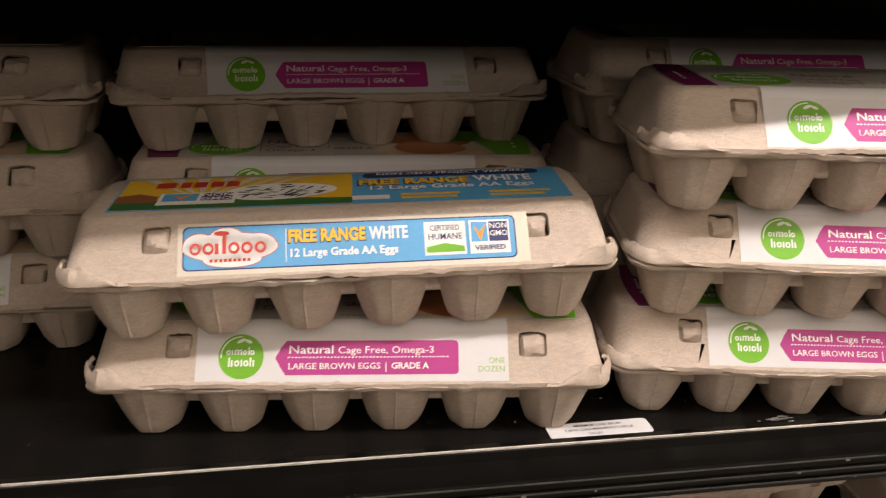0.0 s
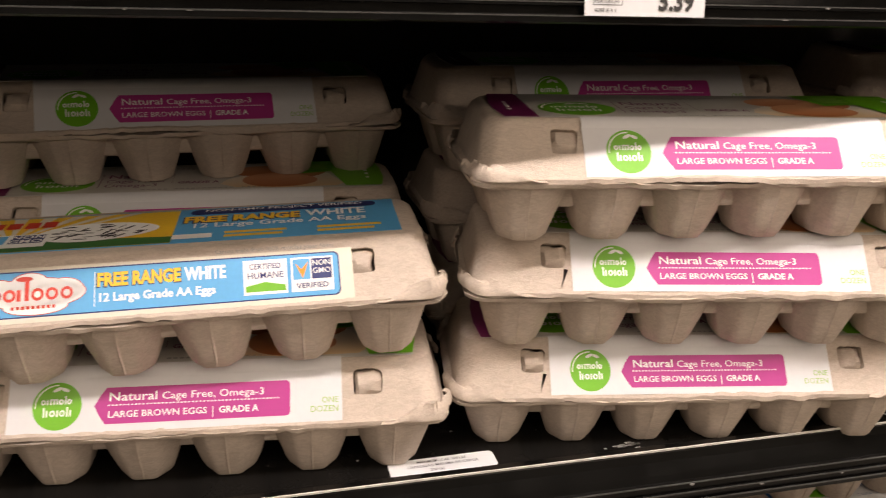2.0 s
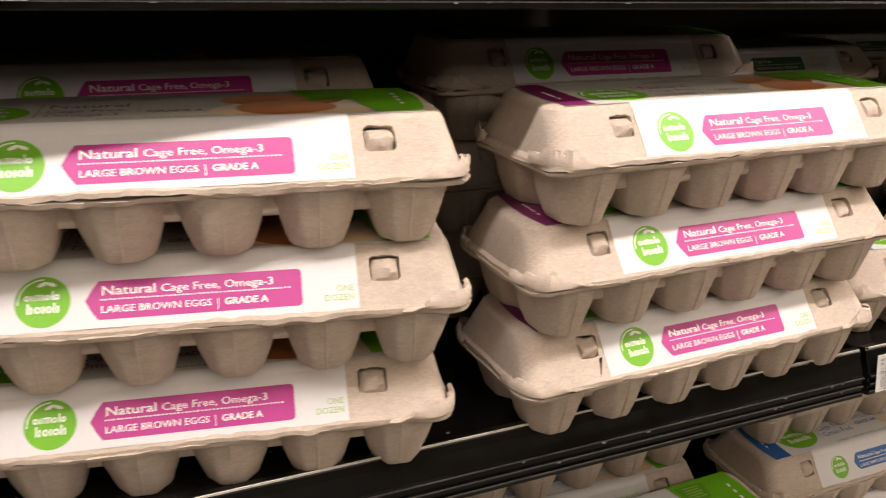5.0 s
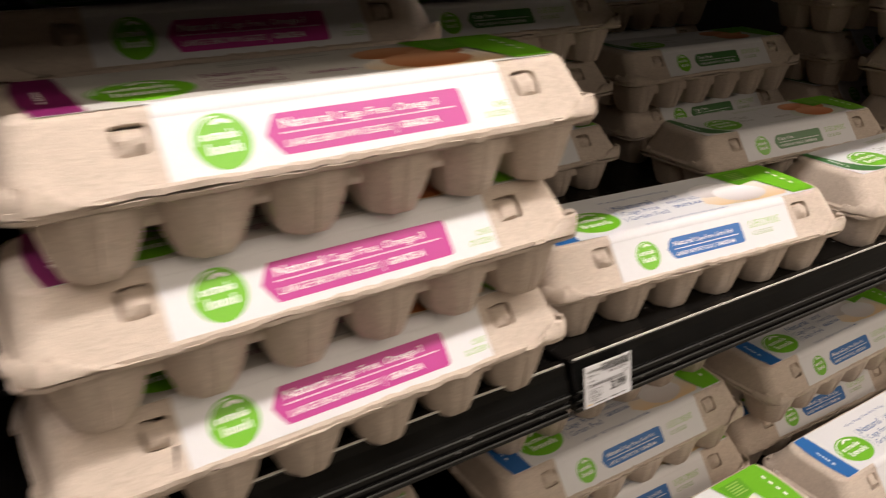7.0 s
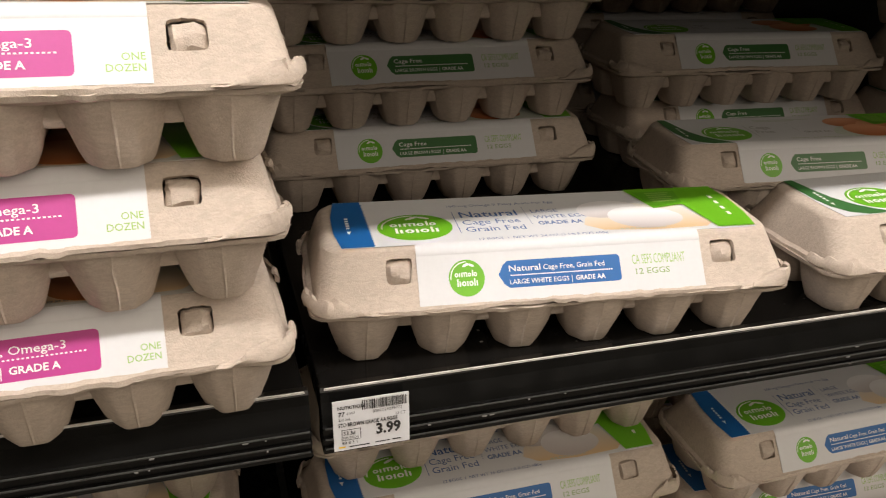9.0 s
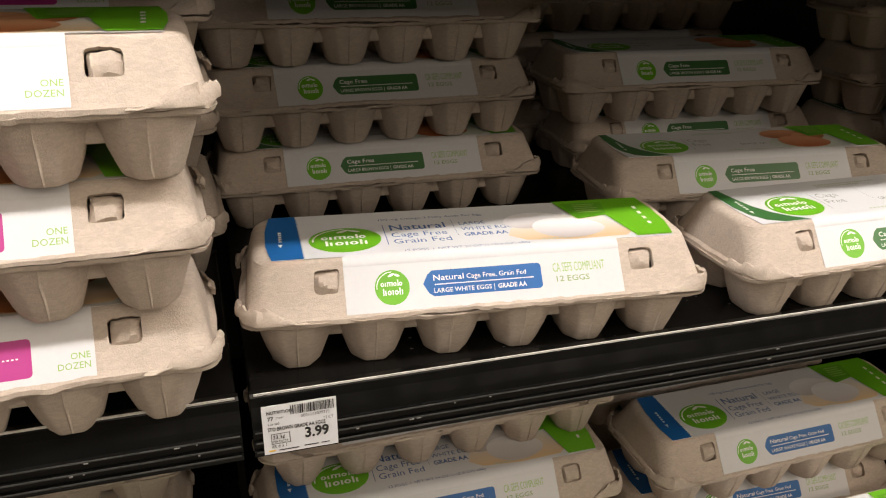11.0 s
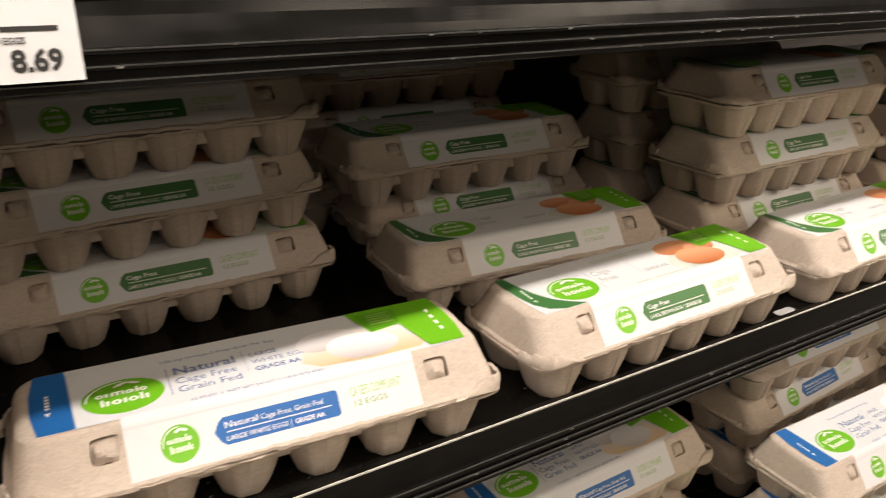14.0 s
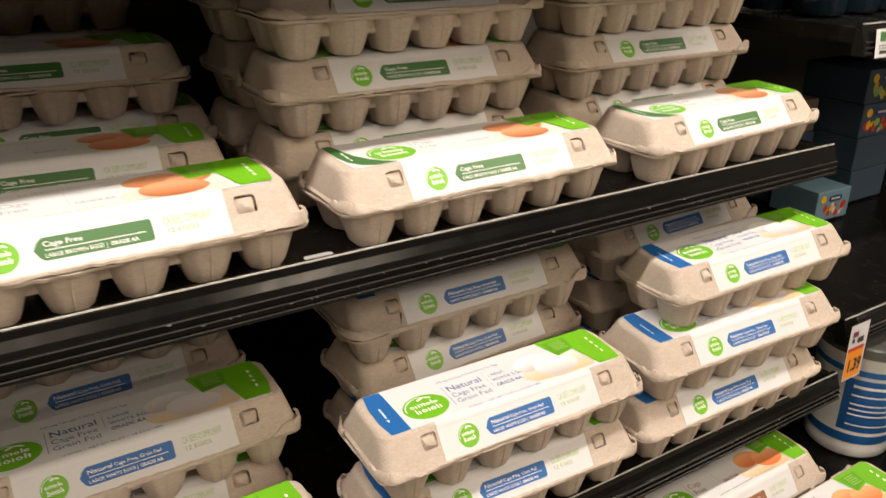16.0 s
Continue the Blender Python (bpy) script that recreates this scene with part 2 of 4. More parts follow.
def lid_mesh(seed):
    bm = bmesh.new()
    levels = [(0.0316, 0.1483, 0.0514, 0.012, 0.0019), (0.0340, 0.1485, 0.0512, 0.012, 0.0014), (0.0354, 0.1456, 0.0487, 0.011, 0.0005), (0.0448, 0.1437, 0.0419, 0.012, 0.0006),
              (0.0582, 0.1408, 0.0321, 0.013, 0.0006), (0.0598, 0.1401, 0.0311, 0.013, 0.0006), (0.0612, 0.1392, 0.0304, 0.012, 0.0005), (0.0625, 0.1368, 0.0289, 0.011, 0.0003), (0.0632, 0.1338, 0.0275, 0.009, 0.0002)]
    rings = [ring(hx, hy, r, z, seed, w, FRONTS) for z, hx, hy, r, w in levels]
    for level, row in zip(levels, rings):  # the hinge side is steeper than the front, and the top rises towards it
        share = max(0.0, (level[0] - 0.036) / 0.0272)
        for p in row:
            p.y += 0.0040 * share * max(0.0, min(1.0, p.y / 0.028))
            p.z += TOP_RISE * share ** 3 * p.y
    rows, faces = loft(bm, rings, True, False)
    for lo, hi in ((-0.868, -0.735), (0.77, 0.915)):
        i = FRONTS.index(lo)
        cut = faces[3, i]
        a, b, c, d = cut.verts
        pa, pb, pc, pd = (v.co.copy() for v in (a, b, c, d))
        bm.faces.remove(cut)
        n = FACE_NORMAL
        loops = ([], [])
        for q in range(32):
            t = radians(-135 + 11.25 * q)
            cu, cv = math.cos(t), math.sin(t)
            k = (abs(cu) ** 7 + abs(cv) ** 7) ** (-1 / 7) * (1 + 0.05 * noise.noise(Vector((cu * 2, cv * 2, seed + lo * 9))))
            k *= 1 + 0.16 * max(0, cv) ** 2 * noise.noise(Vector((cu * 7, 3, seed + lo * 5)))
            u, v = 0.5 + 0.46 * cu * k, 0.5 + 0.45 * cv * k * (1 - 0.10 * max(0, cv) * cu * cu)
            p = pa.lerp(pb, u).lerp(pd.lerp(pc, u), v)
            loops[0].append(bm.verts.new(p))
            loops[1].append(bm.verts.new(p - n * 0.0032))
        for k, (e, f) in enumerate(((a, b), (b, c), (c, d), (d, a))):
            arc = [loops[0][(8 * k + q) % 32] for q in range(9)]
            bm.faces.new([e, f] + arc[::-1])
        for q in range(32):
            bm.faces.new((loops[0][q], loops[0][(q + 1) % 32], loops[1][(q + 1) % 32], loops[1][q]))
    # folded collars standing up at the four corners of the rim
    for sx in (-1, 1):
        for sy in (-1, 1):
            path = [(0.1115 + 0.0265 * k / 9, -0.0508, 0.0, -1.0) for k in range(10)]
            path += [(0.1380 + 0.0115 * math.sin(radians(a)), -0.0393 - 0.0115 * math.cos(radians(a)), math.sin(radians(a)), -math.cos(radians(a))) for a in (18, 36, 54, 72)]
            path += [(0.1500 + 0.0016 * min(1, k / 2), -0.0385 + 0.0125 * k / 6, 1.0, 0.0) for k in range(7)]
            n, grid = len(path), []
            for i, (px, py, nx, ny) in enumerate(path):
                u = i / (n - 1)
                k = noise.noise(Vector((u * 6, seed + sx * 3.1, sy * 2.3)))
                rag = noise.noise(Vector((u * 23, seed * 1.7 + sx, sy * 5.1)))
                tall = 0.0095 * min(1, max(0.0, u - 0.12) * 3.4) ** 0.8 * (1 if u < 0.75 else 0.7) * (0.82 + 0.22 * k + 0.26 * rag)
                col = []
                for v in range(5):
                    w = v / 4
                    out = 0.0009 * math.sin(math.pi * w) + (0.0026 * k + 0.0016 * rag) * w - (0.34 if u > 0.45 else 0.62) * tall * w
                    col.append(bm.verts.new((sx * (px + nx * out), -sy * (py + ny * out), 0.0335 + tall * w + 0.0018 * w * noise.noise(Vector((u * 41, w * 2, seed))))))
                grid.append(col)
            made = []
            for i in range(n - 1):
                for v in range(4):
                    made.append(bm.faces.new((grid[i][v], grid[i + 1][v], grid[i + 1][v + 1], grid[i][v + 1])))
            r = bmesh.ops.extrude_face_region(bm, geom=made)
            for v in [g for g in r["geom"] if isinstance(g, bmesh.types.BMVert)]:
                v.co += Vector((-sx * 0.0021, sy * 0.0021, -0.0006))
    bmesh.ops.recalc_face_normals(bm, faces=bm.faces[:])
    for v in bm.verts:
        if abs(v.co.x) > 0.146 and v.co.z < 0.046:
            v.co += 0.0008 * noise.noise_vector(v.co * 260 + Vector((0, seed, 0)))
    return mesh_of(bm, "lid", PULP, 32)


FOOT = (0.0062, 0.0176, 0.0138, 0.0085)


def tray_mesh(seed):
    bm = bmesh.new()
    loft(bm, [ring(hx, hy, 0.012, z, seed + 7, w, FRONTS) for z, hx, hy, w in ((0.0272, 0.1462, 0.0475, 0.0006), (0.0288, 0.1488, 0.0506, 0.0014), (0.0311, 0.1494, 0.0513, 0.0016))], True, True)
    # six by two cups: square at the rim, straight walls down to a cut-off diamond at the foot, a seam down each side
    for i in range(6):
        for j in range(2):
            cx, cy = -0.1172 + 0.0469 * i, -0.0232 + 0.0464 * j
            rings = []
            for z, t in ((0.0290, 0.0), (0.0200, 0.24), (0.0110, 0.50), (0.0035, 0.74), (-0.0015, 0.93), (-0.0031, 1.05), (-0.0035, 1.18)):
                pts = []
                for qx, qy, bx, by in ((1, -1, FOOT[0], FOOT[1]), (1, -1, FOOT[2], FOOT[3]), (1, 1, FOOT[2], FOOT[3]), (1, 1, FOOT[0], FOOT[1]), (-1, 1, FOOT[0], FOOT[1]), (-1, 1, FOOT[2], FOOT[3]), (-1, -1, FOOT[2], FOOT[3]), (-1, -1, FOOT[0], FOOT[1])):
                    tx, ty = (0.0105, 0.0255) if by > bx else (0.0236, 0.0150)
                    pts.append(Vector((cx + qx * (tx + (bx - tx) * t), cy + qy * (ty + (by - ty) * t), z)))
                fine = []
                for k in range(8):
                    p, q = pts[k], pts[(k + 1) % 8]
                    fine += [p, p.lerp(q, 0.12), p.lerp(q, 0.45), p.lerp(q, 0.5), p.lerp(q, 0.55), p.lerp(q, 0.88)]
                soft = []
                for k in range(len(fine)):
                    p = fine[k]
                    if k % 6 == 0:
                        p = (fine[k - 1] + fine[(k + 1) % len(fine)] + p * 0.6) / 2.6
                    if k in (45, 21) and -0.002 < z < 0.027:
                        p = p + Vector((0, -0.0009 if k == 45 else 0.0009, 0))
                    soft.append(p + 0.0004 * (1.6 if z > -0.001 else 0.1) * noise.noise_vector(p * 80 + Vector((0, 0, seed))))
                rings.append(soft)
            loft(bm, rings[::-1], False, True)
    box(bm, -0.126, 0.126, -0.0360, 0.0360, 0.0130, 0.0285, 0, 0.0045)
    return mesh_of(bm, "tray", PULP, 30)


def latch_mesh(seed, x):
    """The bulging tab that shows in a latch opening."""
    bm = bmesh.new()
    grid = [[None] * 7 for _ in range(7)]
    for a in range(7):
        for b in range(7):
            u, v = a / 3 - 1, b / 3 - 1
            d = 0.0036 * (1 - abs(u) ** 4) * (1 - abs(v + 0.05) ** 4) - 0.0029 - 0.0012 * max(0, v) - 0.0022 * max(0, -v - 0.4)
            p = Vector((x + 0.0074 * u, -0.0374, 0.0511)) + Vector((0, math.cos(radians(FACE_TILT)), math.sin(radians(FACE_TILT)))) * (0.0071 * v) + FACE_NORMAL * d
            grid[a][b] = bm.verts.new(p + 0.0016 * noise.noise_vector(p * 210 + Vector((seed, 0, 0))))
    for a in range(6):
        for b in range(6):
            bm.faces.new((grid[a][b], grid[a + 1][b], grid[a + 1][b + 1], grid[a][b + 1]))
    r = bmesh.ops.extrude_face_region(bm, geom=bm.faces[:])
    bmesh.ops.translate(bm, verts=[v for v in r["geom"] if isinstance(v, bmesh.types.BMVert)], vec=(0, 0.0012, -0.0006))
    bmesh.ops.recalc_face_normals(bm, faces=bm.faces[:])
    return mesh_of(bm, "latch_tab", PULP, 28)


FRONT_AT = Matrix.Translation((0, -0.0496, 0.0345)) @ Matrix.Rotation(radians(FACE_TILT), 4, "X")
TOP_AT = Matrix.Translation((0, 0, 0.0635)) @ Matrix.Rotation(math.atan(TOP_RISE), 4, "X")
END_AT = Matrix.Translation((-0.1424, 0, 0.0475)) @ Matrix.Rotation(radians(-90), 4, "Z") @ Matrix.Rotation(radians(78), 4, "X")


def sheet(x0, x1, y0, y1, thick, curl=0.0, clip=0.0):
    """A paper sheet with thickness and slightly lifted corners."""
    bm = bmesh.new()
    nx, ny = 14, 3
    top, low = [], []
    for i in range(nx + 1):
        for j in range(ny + 1):
            u, v = i / nx, j / ny
            lift = curl * (abs(2 * u - 1) ** 6) * (1 - v) ** 2
            p = Vector((x0 + (x1 - x0) * u, y0 + (y1 - y0) * v, 0))
            if i in (0, nx) and j in (0, ny):
                p.x += clip if i == 0 else -clip
            top.append(bm.verts.new(p + Vector((0, 0, thick + lift))))
            low.append(bm.verts.new(p + Vector((0, 0, lift))))
    for i in range(nx):
        for j in range(ny):
            a, b, c, d = i * (ny + 1) + j, (i + 1) * (ny + 1) + j, (i + 1) * (ny + 1) + j + 1, i * (ny + 1) + j + 1
            bm.faces.new((top[a], top[b], top[c], top[d]))
            bm.faces.new((low[d], low[c], low[b], low[a]))
    rim = [e for e in bm.edges if len(e.link_faces) == 1]
    bmesh.ops.bridge_loops(bm, edges=rim)
    bmesh.ops.recalc_face_normals(bm, faces=bm.faces[:])
    return bm


def disc_mesh(name, rx, ry):
    """The round green maker's mark: a disc with a leafy sprig, and rows of plain rings and strokes in place of its name."""
    bm = bmesh.new()
    oval(bm, 0, 0, rx, ry, 0, 0, 0, 48)
    oval(bm, -0.02 * rx, 0.70 * ry, 0.20 * rx, 0.075 * ry, 0.0001, 1, 24)
    oval(bm, 0.30 * rx, 0.68 * ry, 0.18 * rx, 0.070 * ry, 0.0001, 1, -22)
    arc = [radians(a) for a in range(88, 190, 6)]
    for a, b in zip(arc, arc[1:]):
        w0, w1 = 0.86 - 0.02 * (b - a), 0.91
        flat(bm, [(rx * w0 * math.cos(a), ry * w0 * math.sin(a)), (rx * w1 * math.cos(a), ry * w1 * math.sin(a)), (rx * w1 * math.cos(b), ry * w1 * math.sin(b)), (rx * w0 * math.cos(b), ry * w0 * math.sin(b))], 0.0001, 1)

    def ring_mark(x, y, a, b, th):
        for i in range(12):
            p, q = 2 * math.pi * i / 12, 2 * math.pi * (i + 1) / 12
            flat(bm, [((x + k * math.cos(t)) * rx, (y + (k + b - a) * math.sin(t)) * ry) for k, t in ((a, p), (a - th, p), (a - th, q), (a, q))], 0.0001, 1)

    def stroke(x, y0, y1, th):
        rect(bm, (x - th / 2) * rx, (x + th / 2) * rx, y0 * ry, y1 * ry, 0.0001, 1)

    th = 0.062
    for x, kind in ((-0.56, "o"), (-0.39, "i"), (-0.26, "i"), (-0.13, "i"), (0.0, "i"), (0.16, "o"), (0.34, "l"), (0.49, "o")):
        if kind == "o":
            ring_mark(x, 0.18, 0.10, 0.115, th)
        else:
            stroke(x, 0.07, 0.42 if kind == "l" else 0.29, th)
    rect(bm, -0.29 * rx, 0.03 * rx, 0.25 * ry, 0.31 * ry, 0.0001, 1)
    for x, kind in ((-0.52, "l"), (-0.40, "i"), (-0.18, "o"), (0.02, "i"), (0.22, "o"), (0.42, "l"), (0.55, "i")):
        if kind == "o":
            ring_mark(x, -0.30, 0.12, 0.14, th * 1.15)
        else:
            stroke(x, -0.44, -0.04 if kind == "l" else -0.16, th * 1.15)
    return mesh_of(bm, name, [LIME, WHITE_INK])


def badge_mesh(x0, x1, y0, y1, mat, rule=0.0):
    """The printed arrow-ended panel, with its dotted rule."""
    bm = bmesh.new()
    ym, r = (y0 + y1) / 2, 0.0022
    arc = [(x1 - r + r * math.cos(radians(a)), y0 + r + r * math.sin(radians(a))) for a in (-90, -60, -30, 0)]
    arc += [(x1 - r + r * math.cos(radians(a)), y1 - r + r * math.sin(radians(a))) for a in (0, 30, 60, 90)]
    flat(bm, [(x0 + 0.006, y0)] + arc + [(x0 + 0.006, y1), (x0 + 0.003, ym + 0.0055), (x0, ym), (x0 + 0.003, ym - 0.0055)])
    n = 46
    for i in range(n):
        x = x0 + 0.007 + (x1 - x0 - 0.012) * i / n
        rect(bm, x, x + 0.0011, ym - 0.0001 + rule, ym + 0.0006 + rule, 0.0001, 1)
    return mesh_of(bm, "badge", [mat, WHITE_INK])


KINDS = {}
# six castings of each moulded piece, dealt out among the cartons
LIDS = [lid_mesh(3.7 * k + 2.1) for k in range(6)]
TRAYS = [tray_mesh(3.7 * k + 2.1) for k in range(6)]
TABS = [[latch_mesh(5.3 * k + x * 50, x) for k in range(6)] for x in (-0.0975, 0.1028)]


def carton(kind, label, badge_ink, first, second, right, band, top):
    """An egg carton of one kind with all its parts, its foot's centre at the origin."""
    ob = tagged(new("egg_carton"), label, "egg carton", "egg cartons on the shelves")
    part("lid", LIDS[0], None, ob)
    part("tray", TRAYS[0], None, ob)
    for tabs in TABS:
        part("latch_tab", tabs[0], None, ob)
    T = 0.00035
    if kind == "farm":
        front = part("front_label", sheet(-0.089, 0.097, 0.0005, 0.0285, 0.0003), CREAM, ob, "cream paper label with a blue printed panel", FRONT_AT @ Matrix.Translation((0.002, 0, 0)))
        bm = bmesh.new()
        flat(bm, rounded(-0.0865, 0.0900, 0.0030, 0.0268, 0.0030), 0, 1)
        flat(bm, rounded(-0.0858, 0.0893, 0.0037, 0.0261, 0.0028), 0.0001, 0)
        rect(bm, -0.0335, -0.0331, 0.006, 0.024, 0.0002, 2)
        part("printed_panel", mesh_of(bm, "printed_panel", [SKY, NAVY, WHITE_INK]), None, front, m=Matrix.Translation((0, 0, T)))
        bm = bmesh.new()
        for cx, cy, ax, ay in ((-0.0620, 0.0150, 0.0245, 0.0078), (-0.0640, 0.0205, 0.0085, 0.0050), (-0.0780, 0.0165, 0.0080, 0.0062), (-0.0480, 0.0160, 0.0095, 0.0060), (-0.0610, 0.0085, 0.0150, 0.0042)):
            oval(bm, cx, cy, ax + 0.0004, ay + 0.0004, 0.00002, 0)
            oval(bm, cx, cy, ax, ay, 0.00005, 1)
        for x, y1 in ((-0.0690, 0.0172), (-0.0652, 0.0215)):
            rect(bm, x - 0.0010, x + 0.0010, 0.0115, y1, 0.0001, 0)
        for x in (-0.0800, -0.0733, -0.0602, -0.0535, -0.0465):
            for i in range(14):
                p, q = 2 * math.pi * i / 14, 2 * math.pi * (i + 1) / 14
                flat(bm, [(x + k * math.cos(t), 0.0145 + 1.08 * k * math.sin(t)) for k, t in ((0.0030, p), (0.0016, p), (0.0016, q), (0.0030, q))], 0.0001, 0)
        oval(bm, -0.0665, 0.0226, 0.0040, 0.0013, 0.0001, 0)
        for i in range(9):
            rect(bm, -0.0725 + 0.0024 * i, -0.0709 + 0.0024 * i, 0.0072, 0.0088, 0.0001, 0)
        part("maker_mark", mesh_of(bm, "maker_mark", [RED, WHITE_INK]), None, front, m=Matrix.Translation((0, 0, T + 0.0003)))
        part("letter_outline", letters([("FREE RANGE", -0.0326, 0.0163, 0.0068, 0.11, "LEFT", -0.0416)], "letter_outline", NAVY), None, front, m=Matrix.Translation((0, 0, T + 0.0003)))
        part("yellow_lettering", letters([("FREE RANGE", -0.0323, 0.0165, 0.0068, 0.06, "LEFT", -0.0408)], "yellow_lettering", YELLOW), None, front, m=Matrix.Translation((0, 0, T + 0.0005)))
        part("white_lettering", letters([("WHITE", 0.0108, 0.0165, 0.0068, 0.05, "LEFT", -0.0208), ("12 Large Grade AA Eggs", -0.0320, 0.0085, 0.0044, 0.04, "LEFT", -0.0568)], "white_lettering", WHITE_INK), None, front, m=Matrix.Translation((0, 0, T + 0.0004)))
        bm = bmesh.new()
        for x0, x1 in ((0.0400, 0.0625), (0.0645, 0.0865)):
            rect(bm, x0, x1, 0.0060, 0.0245, 0, 0)
        flat(bm, [(0.041, 0.0075), (0.0615, 0.0075), (0.0615, 0.0105), (0.051, 0.0125), (0.041, 0.0105)], 0.0001, 1)
        rect(bm, 0.0655, 0.0745, 0.0125, 0.0235, 0.0001, 2)
        flat(bm, [(0.0668, 0.0215), (0.0700, 0.0180), (0.0738, 0.0222), (0.0705, 0.0130)], 0.0002, 3)
        rect(bm, 0.0752, 0.0857, 0.0125, 0.0235, 0.0001, 4)
        part("seal_panel", mesh_of(bm, "seal_panel", [WHITE_INK, LIME, SKY, ORANGE, NAVY]), None, front, m=Matrix.Translation((0, 0, T + 0.0003)))
        part("seal_lettering", letters([("CERTIFIED", 0.05125, 0.0195, 0.0030, 0.01, "CENTER", 0.85), ("HUMANE", 0.05125, 0.0145, 0.0034, 0.01, "CENTER", 0.95), ("VERIFIED", 0.0755, 0.0078, 0.0028, 0.02, "CENTER", 1.1)], "seal_lettering", NAVY), None, front, m=Matrix.Translation((0, 0, T + 0.0006)))
        part("seal_white_lettering", letters([("NON", 0.0805, 0.0197, 0.0030, 0.01, "CENTER", 1), ("GMO", 0.0805, 0.0155, 0.0030, 0.01, "CENTER", 1)], "seal_white_lettering", WHITE_INK), None, front, m=Matrix.Translation((0, 0, T + 0.0006)))
        head = part("top_label", sheet(-0.120, 0.122, -0.0285, 0.0290, 0.0003), SKY, ob, "blue and yellow printed farm picture", TOP_AT @ Matrix.Translation((0, 0.002, 0)) @ Matrix.Diagonal((1.05, 0.87, 1, 1)))
        bm = bmesh.new()
        rect(bm, -0.119, 0.004, -0.0275, 0.0280, 0, 0)
        for i in range(7):
            x = -0.112 + 0.015 * i
            flat(bm, [(-0.075, -0.012), (x, 0.0278), (x + 0.007, 0.0278)], 0.0001, 1)
        flat(bm, [(-0.119, -0.0275), (0.004, -0.0275), (0.004, -0.018), (-0.05, -0.013), (-0.085, -0.015), (-0.119, -0.008)], 0.0002, 2)
        flat(bm, [(-0.119, -0.016), (-0.098, -0.016), (-0.098, -0.006), (-0.108, 0.0), (-0.119, -0.004)], 0.0003, 3)
        part("farm_picture", mesh_of(bm, "farm_picture", [YELLOW, CREAM, FOREST, BROWN_INK]), None, head, m=Matrix.Translation((0, 0, T)))
        bm = bmesh.new()
        oval(bm, -0.034, -0.003, 0.030, 0.0150, 0, 0, 4, 40, 0.12)
        ink = random.Random(8)
        for i in range(46):
            t, q = ink.uniform(0, 6.28), math.sqrt(ink.uniform(0.02, 0.8))
            oval(bm, -0.034 + 0.028 * q * math.cos(t), -0.003 + 0.0135 * q * math.sin(t), ink.uniform(0.0018, 0.0045), ink.uniform(0.0004, 0.0010), 0.00005 + 0.000002 * i, 1, ink.uniform(-20, 60), 10)
        part("plain_picture_shape", mesh_of(bm, "plain_picture_shape", [WHITE_INK, BLACK_INK]), None, head, m=Matrix.Translation((0, 0, T + 0.0004)))
        bm = bmesh.new()
        for x, w in ((-0.096, 0.006), (-0.086, 0.003), (-0.078, 0.004), (-0.069, 0.004), (-0.0605, 0.004)):
            rect(bm, x - w, x + w * 0.7, 0.009, 0.019, 0, 0)
        rect(bm, -0.097, -0.057, -0.022, -0.0015, 0, 1)
        rect(bm, -0.095, -0.077, -0.016, -0.003, 0.0001, 2)
        flat(bm, [(-0.091, -0.005), (-0.086, -0.009), (-0.080, -0.004), (-0.085, -0.015)], 0.0002, 4)
        rect(bm, -0.075, -0.059, -0.016, -0.003, 0.0001, 3)
        part("maker_mark", mesh_of(bm, "maker_mark", [RED, WHITE_INK, SKY, NAVY, ORANGE]), None, head, m=Matrix.Translation((0, 0, T + 0.0005)))
        bm = bmesh.new()
        flat(bm, rounded(0.010, 0.112, 0.0180, 0.0275, 0.004), 0, 0)
        part("banner", mesh_of(bm, "banner", NAVY), None, head, m=Matrix.Translation((0, 0, T)))
        part("banner_lettering", letters([("NON-GMO PROJECT VERIFIED", 0.061, 0.0205, 0.0042, 0.02, "CENTER", 1.1), ("WHITE", 0.0725, 0.0035, 0.0105, 0.035, "LEFT", -0.033), ("12 Large Grade AA Eggs", 0.0120, -0.0075, 0.0075, 0.02, "LEFT", -0.091), ("NON", -0.067, -0.009, 0.0050, 0.02, "CENTER", 1), ("GMO", -0.067, -0.0155, 0.0050, 0.02, "CENTER", 1)], "banner_lettering", WHITE_INK), None, head, m=Matrix.Translation((0, 0, T + 0.0008)))
        part("letter_outline", letters([("FREE RANGE", 0.0071, 0.0032, 0.0105, 0.11, "LEFT", -0.0623)], "letter_outline", NAVY), None, head, m=Matrix.Translation((0, 0, T + 0.0002)))
        part("yellow_lettering", letters([("FREE RANGE", 0.0075, 0.0035, 0.0105, 0.06, "LEFT", -0.0615)], "yellow_lettering", YELLOW), None, head, m=Matrix.Translation((0, 0, T + 0.0004)))
        bm = bmesh.new()
        for x0, x1, y, k in ((0.000, 0.024, -0.019, 1), (0.030, 0.062, -0.0155, 0), (0.030, 0.060, -0.0215, 0), (0.078, 0.112, -0.0155, 0), (0.078, 0.108, -0.0215, 0)):
            rect(bm, x0, x1, y - 0.0018 * (1 + k), y + 0.0018 * (1 + k), 0, k)
        part("unreadable_lines", mesh_of(bm, "unreadable_lines", [YELLOW, WHITE_INK]), None, head, m=Matrix.Translation((0, 0, T)))
        part("small_print", letters([("Carton made from 100% recycled paper fibers.", 0.028, 0.0, 0.0024, 0.0, "LEFT", -0.062)], "small_print", GREY_INK), None, ob, m=FRONT_AT @ Matrix.Translation((0, 0.0291, 0.0012)))
    else:
